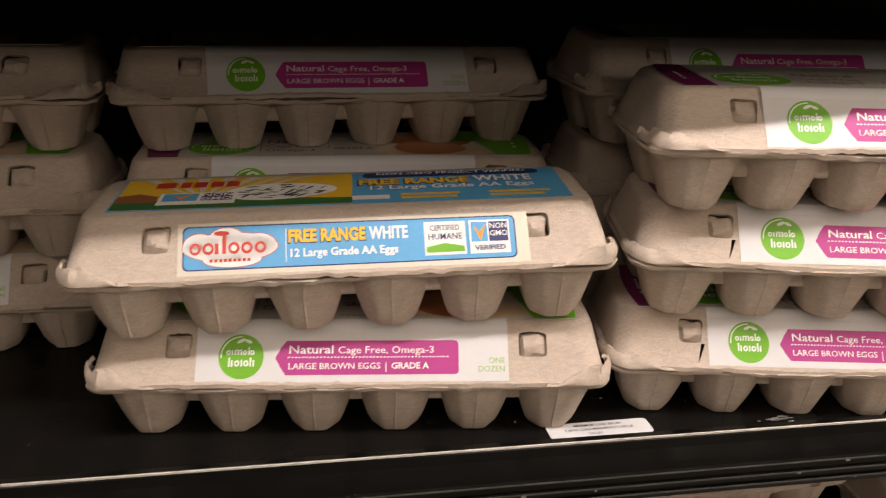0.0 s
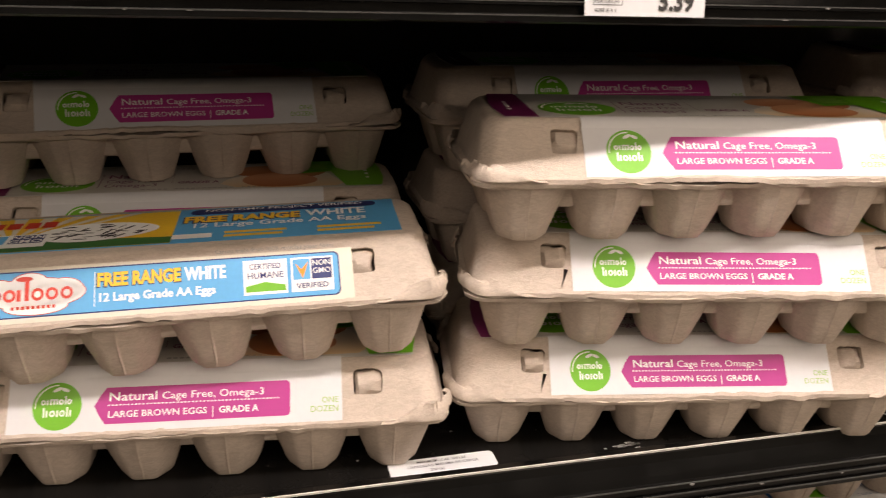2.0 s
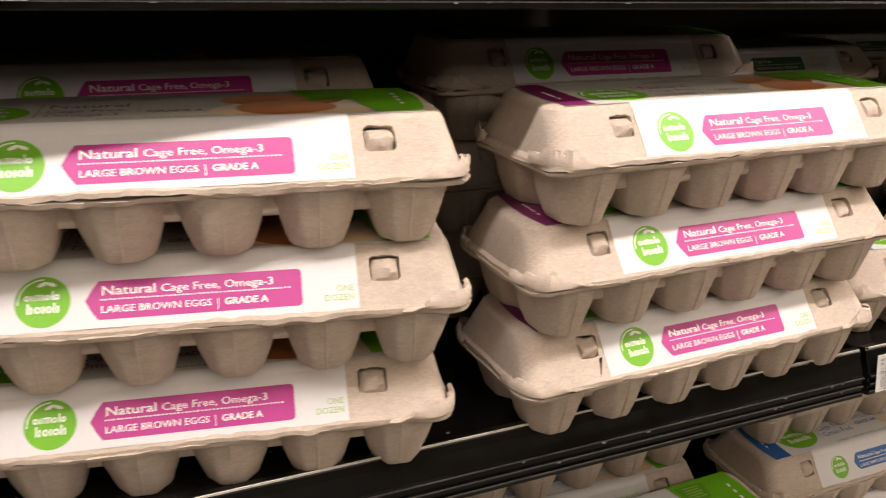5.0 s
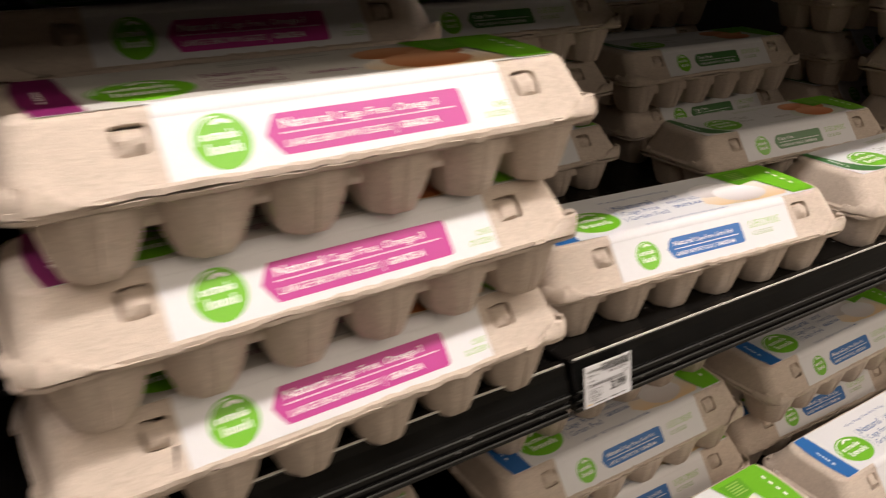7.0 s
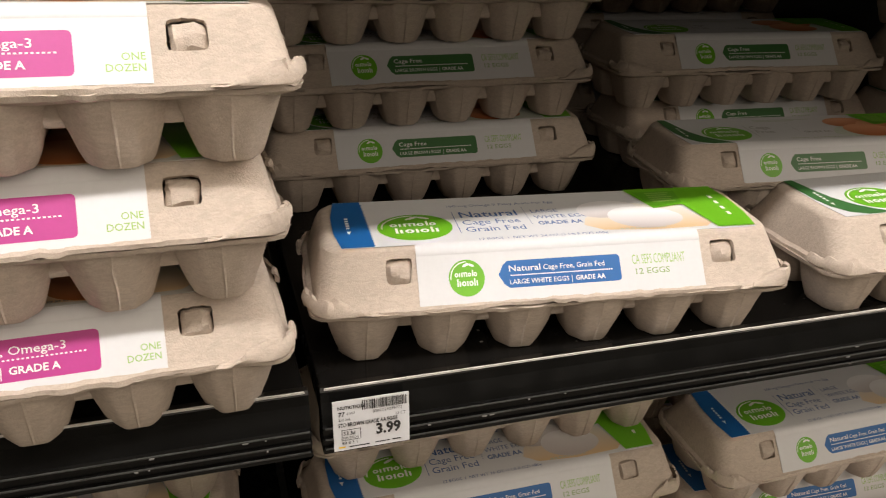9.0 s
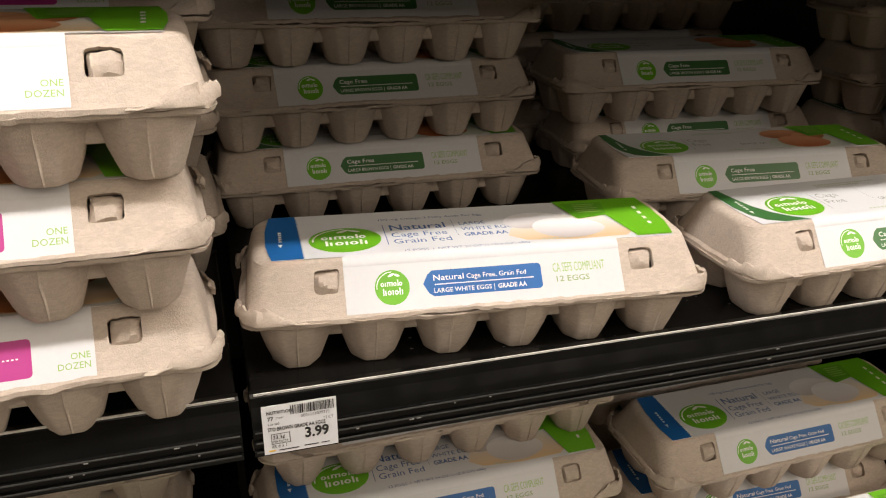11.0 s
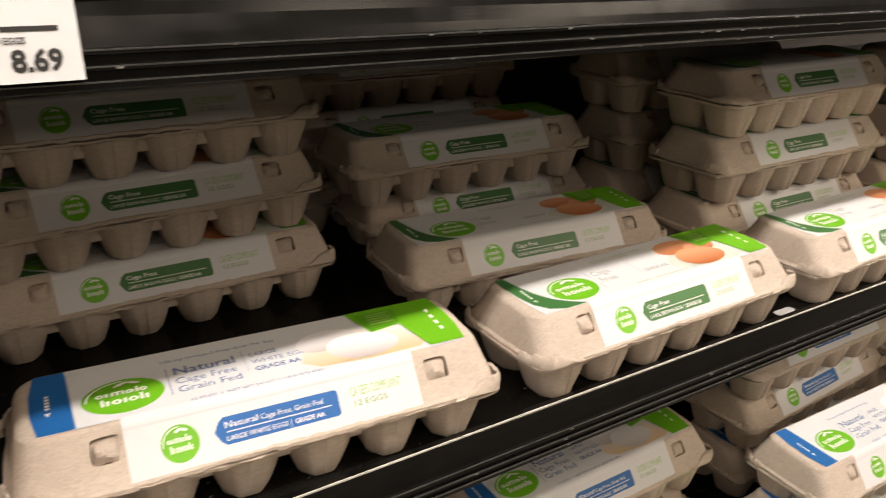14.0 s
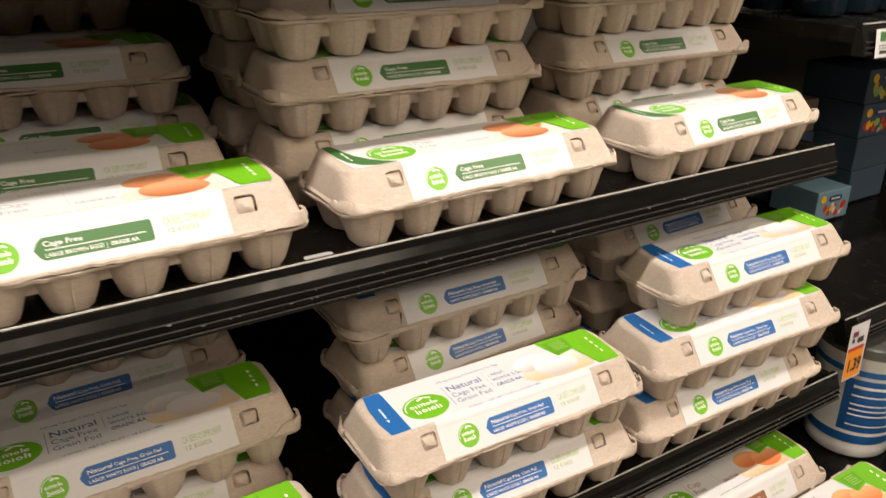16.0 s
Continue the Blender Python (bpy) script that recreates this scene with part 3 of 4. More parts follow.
        front = part("front_label", sheet(-0.088, 0.088, 0.0, 0.0288, 0.0003), PAPER, ob, "white paper label", FRONT_AT)
        part("maker_disc", DISC, None, front, m=Matrix.Translation((-0.0598, 0.0143, T)) @ Matrix.Scale(0.84, 4) if right == "sefs" else Matrix.Translation((-0.0632, 0.0145, T)))
        part("badge", badge_mesh(-0.0410, 0.0343, 0.0070, 0.0227, badge_ink, -0.0010) if right == "sefs" else badge_mesh(-0.0443, 0.0593, 0.0040, 0.0232, badge_ink), None, front, m=Matrix.Translation((0, 0, T)))
        if right == "sefs":
            words = [(first[0], -0.0350, 0.0164, 0.0036, 0.012, "LEFT", -first[2]), (second[0], -0.0350, 0.0090, 0.0028, 0.008, "LEFT", -0.0360), (second[1], 0.0053, 0.0090, 0.0028, 0.028, "LEFT", -0.0185)]
            if first[1]:
                words.append((first[1], -0.0140, 0.0164, 0.0031, 0.004, "LEFT", -0.0380))
            words.append(("|", 0.0031, 0.0088, 0.0034, 0.0, "CENTER", 1.0))
            part("badge_lettering", letters(words, "badge_lettering", WHITE_INK), None, front, m=Matrix.Translation((0, 0, T + 0.0003)))
            part("side_lettering", letters([("CA SEFS COMPLIANT", 0.0420, 0.0160, 0.0060, 0.0, "LEFT", -0.0345)], "side_lettering", LEAF), None, front, m=Matrix.Translation((0, 0, T)))
            part("count_lettering", letters([("12 EGGS", 0.0425, 0.0100, 0.0036, 0.012, "LEFT", -0.0220)], "count_lettering", GREEN_GREY), None, front, m=Matrix.Translation((0, 0, T)))
        else:
            words = [(first[0], -0.0371, 0.0160, 0.0047, 0.012, "LEFT", -0.0247), (first[1], -0.0094, 0.0160, 0.0040, 0.004, "LEFT", -0.0541), (second[0], -0.0371, 0.0073, 0.0035, 0.008, "LEFT", -0.0514), (second[1], 0.0209, 0.0073, 0.0035, 0.030, "LEFT", -0.0212), ("|", 0.0178, 0.0066, 0.0045, 0.0, "CENTER", 1.0)]
            part("badge_lettering", letters(words, "badge_lettering", WHITE_INK), None, front, m=Matrix.Translation((0, 0, T + 0.0003)))
            part("side_lettering", letters([("ONE", 0.0860, 0.0100, 0.0034, 0.006, "RIGHT", 0.95), ("DOZEN", 0.0860, 0.0052, 0.0034, 0.006, "RIGHT", 0.95)], "side_lettering", LEAF), None, front, m=Matrix.Translation((0, 0, T)))
        # the printed paper folds over the lid's front edge on to its top
        bm = bmesh.new()
        rows = [[bm.verts.new((u * 0.088 / 6, y, z)) for u in range(-6, 7)] for y, z in ((-0.0331, 0.0574), (-0.0327, 0.0585), (-0.0309, 0.0606), (-0.0292, 0.0619), (-0.0270, 0.0625))]
        for p, q in zip(rows, rows[1:]):
            for a in range(12):
                bm.faces.new((p[a], p[a + 1], q[a + 1], q[a]))
        part("label_fold", bm, top["fold"], ob, smooth=60)
        head = part("top_label", sheet(-0.132, 0.132, -0.0280, 0.0310, 0.0003, 0.0, 0.003), top["paper"], ob, "printed paper top label", TOP_AT)
        bm = bmesh.new()
        if band is FOREST:  # a curved strip
            inner = [(-0.1235, 0.0306), (-0.1200, 0.0140), (-0.1160, 0.0000), (-0.1090, -0.0120), (-0.0990, -0.0210), (-0.0880, -0.0278)]
            outer = [(-0.1310, 0.0306), (-0.1315, 0.0140), (-0.1310, 0.0000), (-0.1280, -0.0130), (-0.1210, -0.0225), (-0.1090, -0.0278)]
            for k in range(5):
                flat(bm, [outer[k], inner[k], inner[k + 1], outer[k + 1]], 0, 0)
        else:
            flat(bm, [(-0.129, -0.0278), (-0.1105, -0.0278), (-0.1125, 0.0308), (-0.129, 0.0308), (-0.132, 0.0110), (-0.132, -0.0090)], 0, 0)
            for i in range(26):  # pinked edge
                flat(bm, [(-0.1107 - 0.00007 * i, -0.0275 + 0.0021 * i), (-0.1095 - 0.00007 * i, -0.0265 + 0.0021 * i), (-0.1107 - 0.00007 * i, -0.0255 + 0.0021 * i)], 0.00003, 0)
        flat(bm, [(-0.1245, -0.008), (-0.1215, -0.008), (-0.1230, -0.0120)], 0.0001, 1)
        for i in range(5):
            rect(bm, -0.1240, -0.1220, -0.005 + 0.0030 * i, -0.0030 + 0.0030 * i, 0.0001, 1)
        part("end_band", mesh_of(bm, "end_band", [band, WHITE_INK]), None, head, m=Matrix.Translation((0, 0, T)))
        part("maker_oval", OVAL, None, head, m=Matrix.Translation((-0.0835, -0.0065, T)))
        if top["words"]:
            part("top_lettering", letters(top["words"], "top_lettering", top["ink"]), None, head, m=Matrix.Translation((0, -0.0030, T)))
        bm = bmesh.new()
        rect(bm, -0.0580, -0.0575, -0.017, 0.011, 0, 1)
        for i in range(12):
            rect(bm, -0.0120, -0.0115, -0.010 + 0.002 * i, -0.009 + 0.002 * i, 0, 1)
        rows = [(0.040, 0.075, -0.0225)] if kind == "white_front" else None
        for x0, x1, y in rows or ((-0.030, -0.012, -0.0225), (-0.009, 0.030, -0.0225), (0.034, 0.075, -0.0225), (-0.040, 0.020, 0.0225), (-0.040, 0.005, 0.0195)):
            n = int((x1 - x0) / 0.0035)
            for i in range(n):
                x = x0 + 0.0035 * i
                rect(bm, x, x + 0.0026, y - 0.0009, y + 0.0009, 0, 0)
        part("small_print", mesh_of(bm, "small_print", [top["small"], top["ink"]]), None, head, m=Matrix.Translation((0, 0, T)))
        bm = bmesh.new()
        flat(bm, [(0.020, -0.0150), (0.030, -0.0225), (0.062, -0.0255), (0.098, -0.0245), (0.103, -0.0200), (0.094, 0.004), (0.062, 0.012), (0.040, 0.006), (0.024, -0.006)], 0, 0)
        part("printed_wash", mesh_of(bm, "printed_wash", top["wash"]), None, head, m=Matrix.Translation((0, 0, T)))
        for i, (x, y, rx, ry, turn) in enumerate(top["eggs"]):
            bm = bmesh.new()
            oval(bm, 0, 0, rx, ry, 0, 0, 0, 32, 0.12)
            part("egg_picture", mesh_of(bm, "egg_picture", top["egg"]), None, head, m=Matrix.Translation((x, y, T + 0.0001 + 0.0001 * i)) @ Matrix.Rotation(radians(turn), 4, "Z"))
        bm = bmesh.new()
        flat(bm, [(0.065, 0.0308), (0.0740, 0.0020), (0.0960, 0.0060), (0.1040, -0.0270), (0.1290, -0.0270), (0.132, -0.0090), (0.132, 0.0110), (0.129, 0.0308)], 0, 0)
        flat(bm, [(0.070, 0.026), (0.0745, 0.004), (0.097, 0.0080), (0.1000, 0.026)], 0.0001, 1)
        for i in range(5):
            rect(bm, 0.0775, 0.0945 - 0.002 * (i % 2), 0.0105 + 0.003 * i, 0.0119 + 0.003 * i, 0.0002, 2)
        for i in range(4):
            rect(bm, 0.1195, 0.1220, -0.012 + 0.008 * i, -0.008 + 0.008 * i, 0.0001, 3)
        part("corner_panel", mesh_of(bm, "corner_panel", [LIME, top["patch"], LEAF, WHITE_INK]), None, head, m=Matrix.Translation((0, 0, T + 0.0006)))
    if kind == "organic_front":
        part("date_stamp", letters([("NOV 052016", 0, 0.001, 0.0050, 0.01, "CENTER", -0.030), ("PI 143", 0.004, -0.0065, 0.0050, 0.01, "CENTER", -0.017)], "date_stamp", STAMP), None, ob, m=END_AT)
    else:
        bm = bmesh.new()
        for x0, x1, y in ((-0.010, -0.007, 0.003), (-0.003, 0.001, 0.003), (-0.009, 0.007, -0.004)):
            rect(bm, x0, x1, y - 0.0011, y + 0.0011)
        part("date_stamp", mesh_of(bm, "date_stamp", STAMP), None, ob, m=END_AT)
    KINDS[kind] = [ob, False]
    return ob


GREEN_GREY = material("olive_ink", (0.24, 0.36, 0.14), 0.5, 0.05)
DISC = disc_mesh("maker_disc", 0.0125, 0.0125)
OVAL = disc_mesh("maker_oval", 0.0225, 0.0165)
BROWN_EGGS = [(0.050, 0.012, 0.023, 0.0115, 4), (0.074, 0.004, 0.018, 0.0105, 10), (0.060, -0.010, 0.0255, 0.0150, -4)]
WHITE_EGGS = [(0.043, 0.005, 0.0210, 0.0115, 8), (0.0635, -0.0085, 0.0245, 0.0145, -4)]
WHITE_WORDS = [("Natural", -0.0545, 0.0055, 0.0082, 0.012, "LEFT", -0.0365), ("Cage Free", -0.0545, -0.0040, 0.0064, 0.0, "LEFT", -0.0360), ("Grain Fed", -0.0545, -0.0130, 0.0064, 0.0, "LEFT", -0.0370),
               ("LARGE", -0.008, 0.0075, 0.0046, 0.0, "LEFT", -0.0175), ("WHITE EGGS", -0.008, -0.0005, 0.0046, 0.0, "LEFT", -0.0385), ("GRADE AA", -0.008, -0.0085, 0.0046, 0.03, "LEFT", -0.0290),
               ("100 mg Omega-3 Fatty Acids Per Egg", -0.0600, 0.0205, 0.0030, 0.0, "LEFT", -0.0700), ("12 EGGS  |  NET WT 24 OZ (1 LB 8 OZ) 680g", -0.0500, -0.0240, 0.0028, 0.0, "LEFT", -0.0800)]
ORGANIC_WORDS = [("Cage", -0.0545, 0.0045, 0.0072, 0.0, "LEFT", -0.0190), ("Free", -0.0545, -0.0060, 0.0072, 0.0, "LEFT", -0.0170), ("GRADE AA", -0.008, -0.0080, 0.0044, 0.02, "LEFT", -0.0270)]
OMEGA_WORDS = [("Natural", -0.0545, 0.0055, 0.0082, 0.012, "LEFT", -0.0365), ("Cage Free,", -0.0545, -0.0040, 0.0064, 0.0, "LEFT", -0.0370), ("Omega-3", -0.0545, -0.0130, 0.0064, 0.0, "LEFT", -0.0330), ("GRADE A", -0.008, -0.0085, 0.0046, 0.03, "LEFT", -0.0270)]
# omega top paper, greyed to put the upper shelf's shade into its colour
SHADE_GREY = material("shade_grey_print", (0.50, 0.485, 0.45), 0.45, 0.08, 18, 200)
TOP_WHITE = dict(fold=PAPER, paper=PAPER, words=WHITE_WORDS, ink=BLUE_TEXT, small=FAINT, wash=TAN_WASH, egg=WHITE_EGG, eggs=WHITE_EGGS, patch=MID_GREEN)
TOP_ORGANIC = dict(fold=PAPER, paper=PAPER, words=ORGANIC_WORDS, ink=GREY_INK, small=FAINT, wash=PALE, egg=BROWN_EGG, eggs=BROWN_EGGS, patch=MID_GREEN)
# the brown egg print dimmed, since the omega tops lie in shade
SHADE_EGG = shaded_print("shade_egg_print", (0.40, 0.13, 0.04), (0.58, 0.29, 0.15))
TOP_OMEGA = dict(fold=PAPER, paper=SHADE_GREY, words=OMEGA_WORDS, ink=PURPLE, small=GREY_INK, wash=TAN_WASH, egg=SHADE_EGG, eggs=BROWN_EGGS, patch=MID_GREEN)
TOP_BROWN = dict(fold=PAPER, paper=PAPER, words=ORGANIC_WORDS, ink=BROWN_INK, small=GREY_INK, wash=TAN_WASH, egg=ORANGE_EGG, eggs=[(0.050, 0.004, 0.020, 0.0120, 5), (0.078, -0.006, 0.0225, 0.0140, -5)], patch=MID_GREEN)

carton("omega", "grey moulded-pulp egg carton with magenta-badged white label", MAGENTA, ("Natural", "Cage Free, Omega-3", -0.0105), ("LARGE BROWN EGGS", "GRADE A"), "dozen", PURPLE, TOP_OMEGA)
carton("farm", "grey pulp egg carton with blue and yellow farm label", None, None, None, None, None, None)
carton("white_front", "grey pulp carton of white eggs, blue badge and printed top", BLUE, ("Natural", "Cage Free, Grain Fed", 0.0190), ("LARGE WHITE EGGS", "GRADE AA"), "sefs", BLUE, TOP_WHITE)
carton("organic", "grey pulp egg carton with dark green badge on label", FOREST, ("Cage Free", "", 0.0240), ("LARGE BROWN EGGS", "GRADE AA"), "sefs", FOREST, TOP_ORGANIC)
carton("organic_front", "grey pulp egg carton, green badge, brown eggs pictured on top", FOREST, ("Cage Free", "", 0.0240), ("LARGE BROWN EGGS", "GRADE AA"), "sefs", FOREST, TOP_ORGANIC)
carton("brown", "grey pulp egg carton with brown badge and orange-brown egg picture", BROWN_INK, ("Natural", "Cage Free", 0.0190), ("LARGE BROWN EGGS", "GRADE AA"), "sefs", BROWN_INK, TOP_BROWN)

MID, LOW, BASE, UPPER, PITCH = 1.2, 0.92, 0.64, 1.478, 0.0663
SIZE = Matrix.Diagonal((0.972, 0.985, 0.982, 1))


deal = random.Random(11)


def put(kind, x, y, yaw, level, shelf, roll=0.0, tall=1.0):
    """A carton whose front label's lower edge has its middle at (x, y); level 0 stands on the shelf itself."""
    at = Matrix.Translation((x, y, shelf + 0.0005 + PITCH * tall * level + 0.0004 * abs(roll))) @ Matrix.Rotation(radians(yaw), 4, "Z") @ Matrix.Rotation(radians(roll), 4, "Y") @ Matrix.Translation((0, 0.0496, 0)) @ Matrix.Diagonal((1, 1, tall, 1))
    first, used = KINDS[kind]
    if not used:
        first.matrix_basis = at @ SIZE
        KINDS[kind][1] = True
        return first
    made = copy_thing(first, at)
    k = deal.randrange(6)
    for o in made.children:
        if o.data in LIDS:
            o.data = LIDS[k]
        elif o.data in TRAYS:
            o.data = TRAYS[(k + 2) % 6]
        elif o.data in TABS[0]:
            o.data = TABS[0][(k + 1) % 6]
        elif o.data in TABS[1]:
            o.data = TABS[1][(k + 4) % 6]
    return made


def stack(kind, rows, shelf, tall=1.0):
    """Cartons one on another; tall: how far overfilled cartons bulge."""
    for level, (x, y, yaw) in enumerate(rows):
        put(kind, x, y, yaw, level, shelf, 0.0, tall)


# middle shelf, column by column
stack("omega", [(-0.120, 0.690, 1), (-0.118, 0.692, 0), (-0.116, 0.705, 1)], MID)
stack("omega", [(0.180, 0.572, -5.5)], MID)
put("farm", 0.178, 0.570, -3.0, 1, MID, -1.9)
stack("omega", [(0.183, 0.690, 0), (0.183, 0.680, -1), (0.183, 0.714, 5)], MID)
stack("omega", [(0.471, 0.5535, -9.3), (0.477, 0.5497, -10.0), (0.4768, 0.5485, -6.3)], MID)
stack("omega", [(0.485, 0.690, 1), (0.485, 0.690, 0), (0.4825, 0.681, 1)], MID, 1.065)
stack("omega", [(0.7995, 0.533, 1.9), (0.7998, 0.531, 1.8), (0.8084, 0.5310, 1.8)], MID)
stack("omega", [(0.812, 0.705, 0), (0.812, 0.703, 1), (0.8150, 0.699, 1)], MID, 1.11)
put("white_front", 1.0990, 0.5575, -4.8, 0, MID)
stack("organic", [(1.0955, 0.791, 0.7), (1.092, 0.7975, 3.6), (1.088, 0.795, 2.0)], MID)
put("organic_front", 1.4200, 0.5487, 0.8, 0, MID)
put("organic", 1.407, 0.693, -3.7, 0, MID)
stack("organic", [(1.437, 0.830, -1.0), (1.411, 0.813, -0.6)], MID)
stack("organic", [(1.400, 0.940, 0), (1.405, 0.940, 1), (1.400, 0.938, 0)], MID)
put("organic", 1.7365, 0.549, 1.3, 0, MID)
stack("organic", [(1.7255, 0.660, 0), (1.7255, 0.6585, 0), (1.730, 0.664, 1)], MID)
stack("organic", [(1.725, 0.790, 0), (1.730, 0.790, 1), (1.722, 0.790, -1)], MID)
put("organic", 2.0635, 0.552, 3.5, 0, MID)
stack("organic", [(2.050, 0.662, 0), (2.050, 0.659, 0.5), (2.052, 0.662, 1)], MID)
# lower shelf
stack("white_front", [(0.100, 0.630, 0), (0.105, 0.630, 1), (0.100, 0.632, 0)], LOW)
stack("white_front", [(0.420, 0.630, 0), (0.425, 0.628, -1), (0.420, 0.632, 1)], LOW)
stack("white_front", [(0.765, 0.633, 0), (0.765, 0.633, -1), (0.767, 0.643, 0)], LOW)
stack("white_front", [(0.785, 0.545, 0), (0.790, 0.545, 1)], LOW)
stack("white_front", [(1.115, 0.598, -1), (1.102, 0.604, 0), (1.107, 0.638, 1)], LOW)
stack("white_front", [(1.408, 0.606, -2), (1.420, 0.597, 0.5)], LOW)
stack("white_front", [(1.41, 0.722, 0), (1.412, 0.722, 1), (1.405, 0.720, 0)], LOW)
put("white_front", 1.100, 0.495, 0, 0, LOW)
put("white_front", 1.412, 0.495, 0, 0, LOW)
stack("white_front", [(1.725, 0.480, -3), (1.732, 0.484, -1.3)], LOW)
stack("white_front", [(1.770, 0.608, 1), (1.772, 0.609, 3), (1.763, 0.605, 0)], LOW)
stack("white_front", [(2.0245, 0.472, -1.3), (2.0375, 0.474, -2.6), (2.0765, 0.4975, -1.0)], LOW)
stack("white_front", [(2.080, 0.625, 0), (2.085, 0.625, 1), (2.090, 0.628, 3)], LOW)
# bottom shelf
stack("brown", [(2.035, 0.440, 0), (2.040, 0.440, 1), (2.040, 0.440, 0)], BASE)
stack("brown", [(2.075, 0.335, 0), (2.080, 0.335, 1), (2.080, 0.335, 0)], BASE)


# ---------------------------------------------------------------- the display case
DIP = 0.0031  # the deck lies this far below its lip


def shelf(name, x0, x1, front, top, label):
    """A steel deck with a lip, and a black ticket rail along its front edge."""
    ob = tagged(new(name), label, "shelf", "shelves of the case")
    bm = bmesh.new()
    box(bm, x0 + 0.001, x1 - 0.001, front + 0.003, 1.06, top - 0.022, top - DIP, 0, 0.0015)
    part("deck", bm, BLACK_STEEL, ob)
    profile = [(0.004, 0.0004), (0.0006, 0.0012), (-0.0010, -0.0006), (-0.0022, -0.0060), (-0.0052, -0.0130), (-0.0066, -0.0175), (-0.0090, -0.0183), (-0.0092, -0.0200), (-0.0070, -0.0206), (-0.0074, -0.0240), (-0.0098, -0.0248), (-0.0098, -0.0262), (-0.0076, -0.0268),
               (-0.0078, -0.0300), (-0.0100, -0.0308), (-0.0100, -0.0335), (-0.0070, -0.0345), (0.006, -0.0345), (0.006, 0.0)]
    bm = bmesh.new()
    ends = [[bm.verts.new((x, front + dy, top + dz)) for dy, dz in profile] for x in (x0, x1)]
    n = len(profile)
    for i in range(n):
        f = bm.faces.new((ends[0][i], ends[0][(i + 1) % n], ends[1][(i + 1) % n], ends[1][i]))
    bm.faces.new(ends[0][::-1])
    bm.faces.new(ends[1])
    bmesh.ops.recalc_face_normals(bm, faces=bm.faces[:])
    part("ticket_rail", bm, BLACK_RAIL, ob, "glossy black ticket rail")
    # thin pale strip: the lip's bright highlight put in as colour
    bm = bmesh.new()
    box(bm, x0 + 0.002, x1 - 0.002, front - 0.0013, front - 0.0003, top + 0.0006, top + 0.0017, 0)
    part("lip_edge", bm, LIP_GLINT, ob, "pale strip painted as the highlight along the lip")
    # grey strips on the ridge corners, painting in the gloss lines seen there
    for dy, dz in ((-0.0091, -0.0186), (-0.0097, -0.0251), (-0.0099, -0.0311)):
        bm = bmesh.new()
        box(bm, x0 + 0.001, x1 - 0.001, front + dy - 0.0002, front + dy + 0.0006, top + dz, top + dz + 0.0006)
        part("rail_ridge", bm, RIDGE_SHEEN, ob, "grey strip painted as the sheen on a rail ridge")
    rnd = random.Random(round(1000 * (x0 + top)))
    bm = bmesh.new()
    for _ in range(int((x1 - x0) * 34)):
        x, w = rnd.uniform(x0 + 0.01, x1 - 0.02), rnd.uniform(0.0006, 0.0030)
        dz = rnd.choice((-0.0184, -0.0249, -0.0250, -0.0309))
        box(bm, x, x + w, front - 0.0103, front - 0.0096, top + dz - rnd.uniform(0.0003, 0.0009), top + dz, 0)
    for _ in range(int((x1 - x0) * 30)):
        x, y, w = rnd.uniform(x0 + 0.01, x1 - 0.02), front + rnd.uniform(0.006, 0.05), rnd.uniform(0.0004, 0.0018)
        box(bm, x, x + w, y, y + w * rnd.uniform(0.4, 1), top - DIP - 0.0001, top - DIP + 0.0002, 0)
    if x0 < 0 and top == MID:  # torn remains of a sticker
        for _ in range(26):
            x, y, w = 0.434 + rnd.gauss(0, 0.006), 0.5635 + rnd.gauss(0, 0.0012), rnd.uniform(0.0010, 0.0040)
            box(bm, x, x + w, y, y + w * rnd.uniform(0.2, 0.6), top - DIP - 0.0001, top - DIP + 0.0002, 0)
    tagged(part("scuffs", bm, DUST, ob), kind="stuff")
    return ob


for a, b in ((-0.32, 0.9500), (0.9560, 2.2300)):
    shelf("shelf", a, b, 0.550, MID, "black steel middle shelf holding egg cartons")
    shelf("shelf", a, b, 0.482, LOW, "black steel lower shelf holding cartons of white eggs")
    shelf("shelf", a, b, 0.550, UPPER, "black steel upper shelf with price tickets")
    shelf("shelf", a, b, 0.290, BASE, "black steel bottom shelf holding cartons of brown eggs")
for z, f in ((0.980, 0.50), (1.335, 0.56), (0.745, 0.34)):
    shelf("shelf", 2.2500, 3.5000, f, z, "black steel shelf of the neighbouring dairy section")


def wall(name, x0, x1, y0, y1, z0, z1, mat, category="wall", label=""):
    bm = bmesh.new()
    box(bm, x0, x1, y0, y1, z0, z1)
    return tagged(part(name, bm, mat, label=label or "plain surface closing the store aisle"), category=category, kind="structure")


wall("case_back", -0.34, 3.60, 1.062, 1.10, 0.15, 2.15, LINER, "case back", "black back panel of the display case")
wall("case_side", -0.38, -0.342, 0.20, 1.10, 0.0, 2.15, LINER, "case side", "black side panel of the display case")
wall("case_side", 3.602, 3.64, 0.20, 1.10, 0.0, 2.15, LINER, "case side", "black side panel of the display case")
wall("case_base", -0.34, 3.60, 0.22, 1.06, 0.0, 0.30, LINER, "case base", "black base of the display case")
wall("case_roof", -0.38, 3.64, 0.30, 1.10, 2.152, 2.25, LINER, "case roof", "black roof of the display case")
wall("floor", -4.0, 7.0, -6.0, 2.0, -0.10, -0.002, FLOOR, "floor", "pale speckled vinyl store floor")
wall("ceiling", -4.0, 7.0, -6.0, 2.0, 3.20, 3.30, WALL, "ceiling", "plain painted store ceiling")
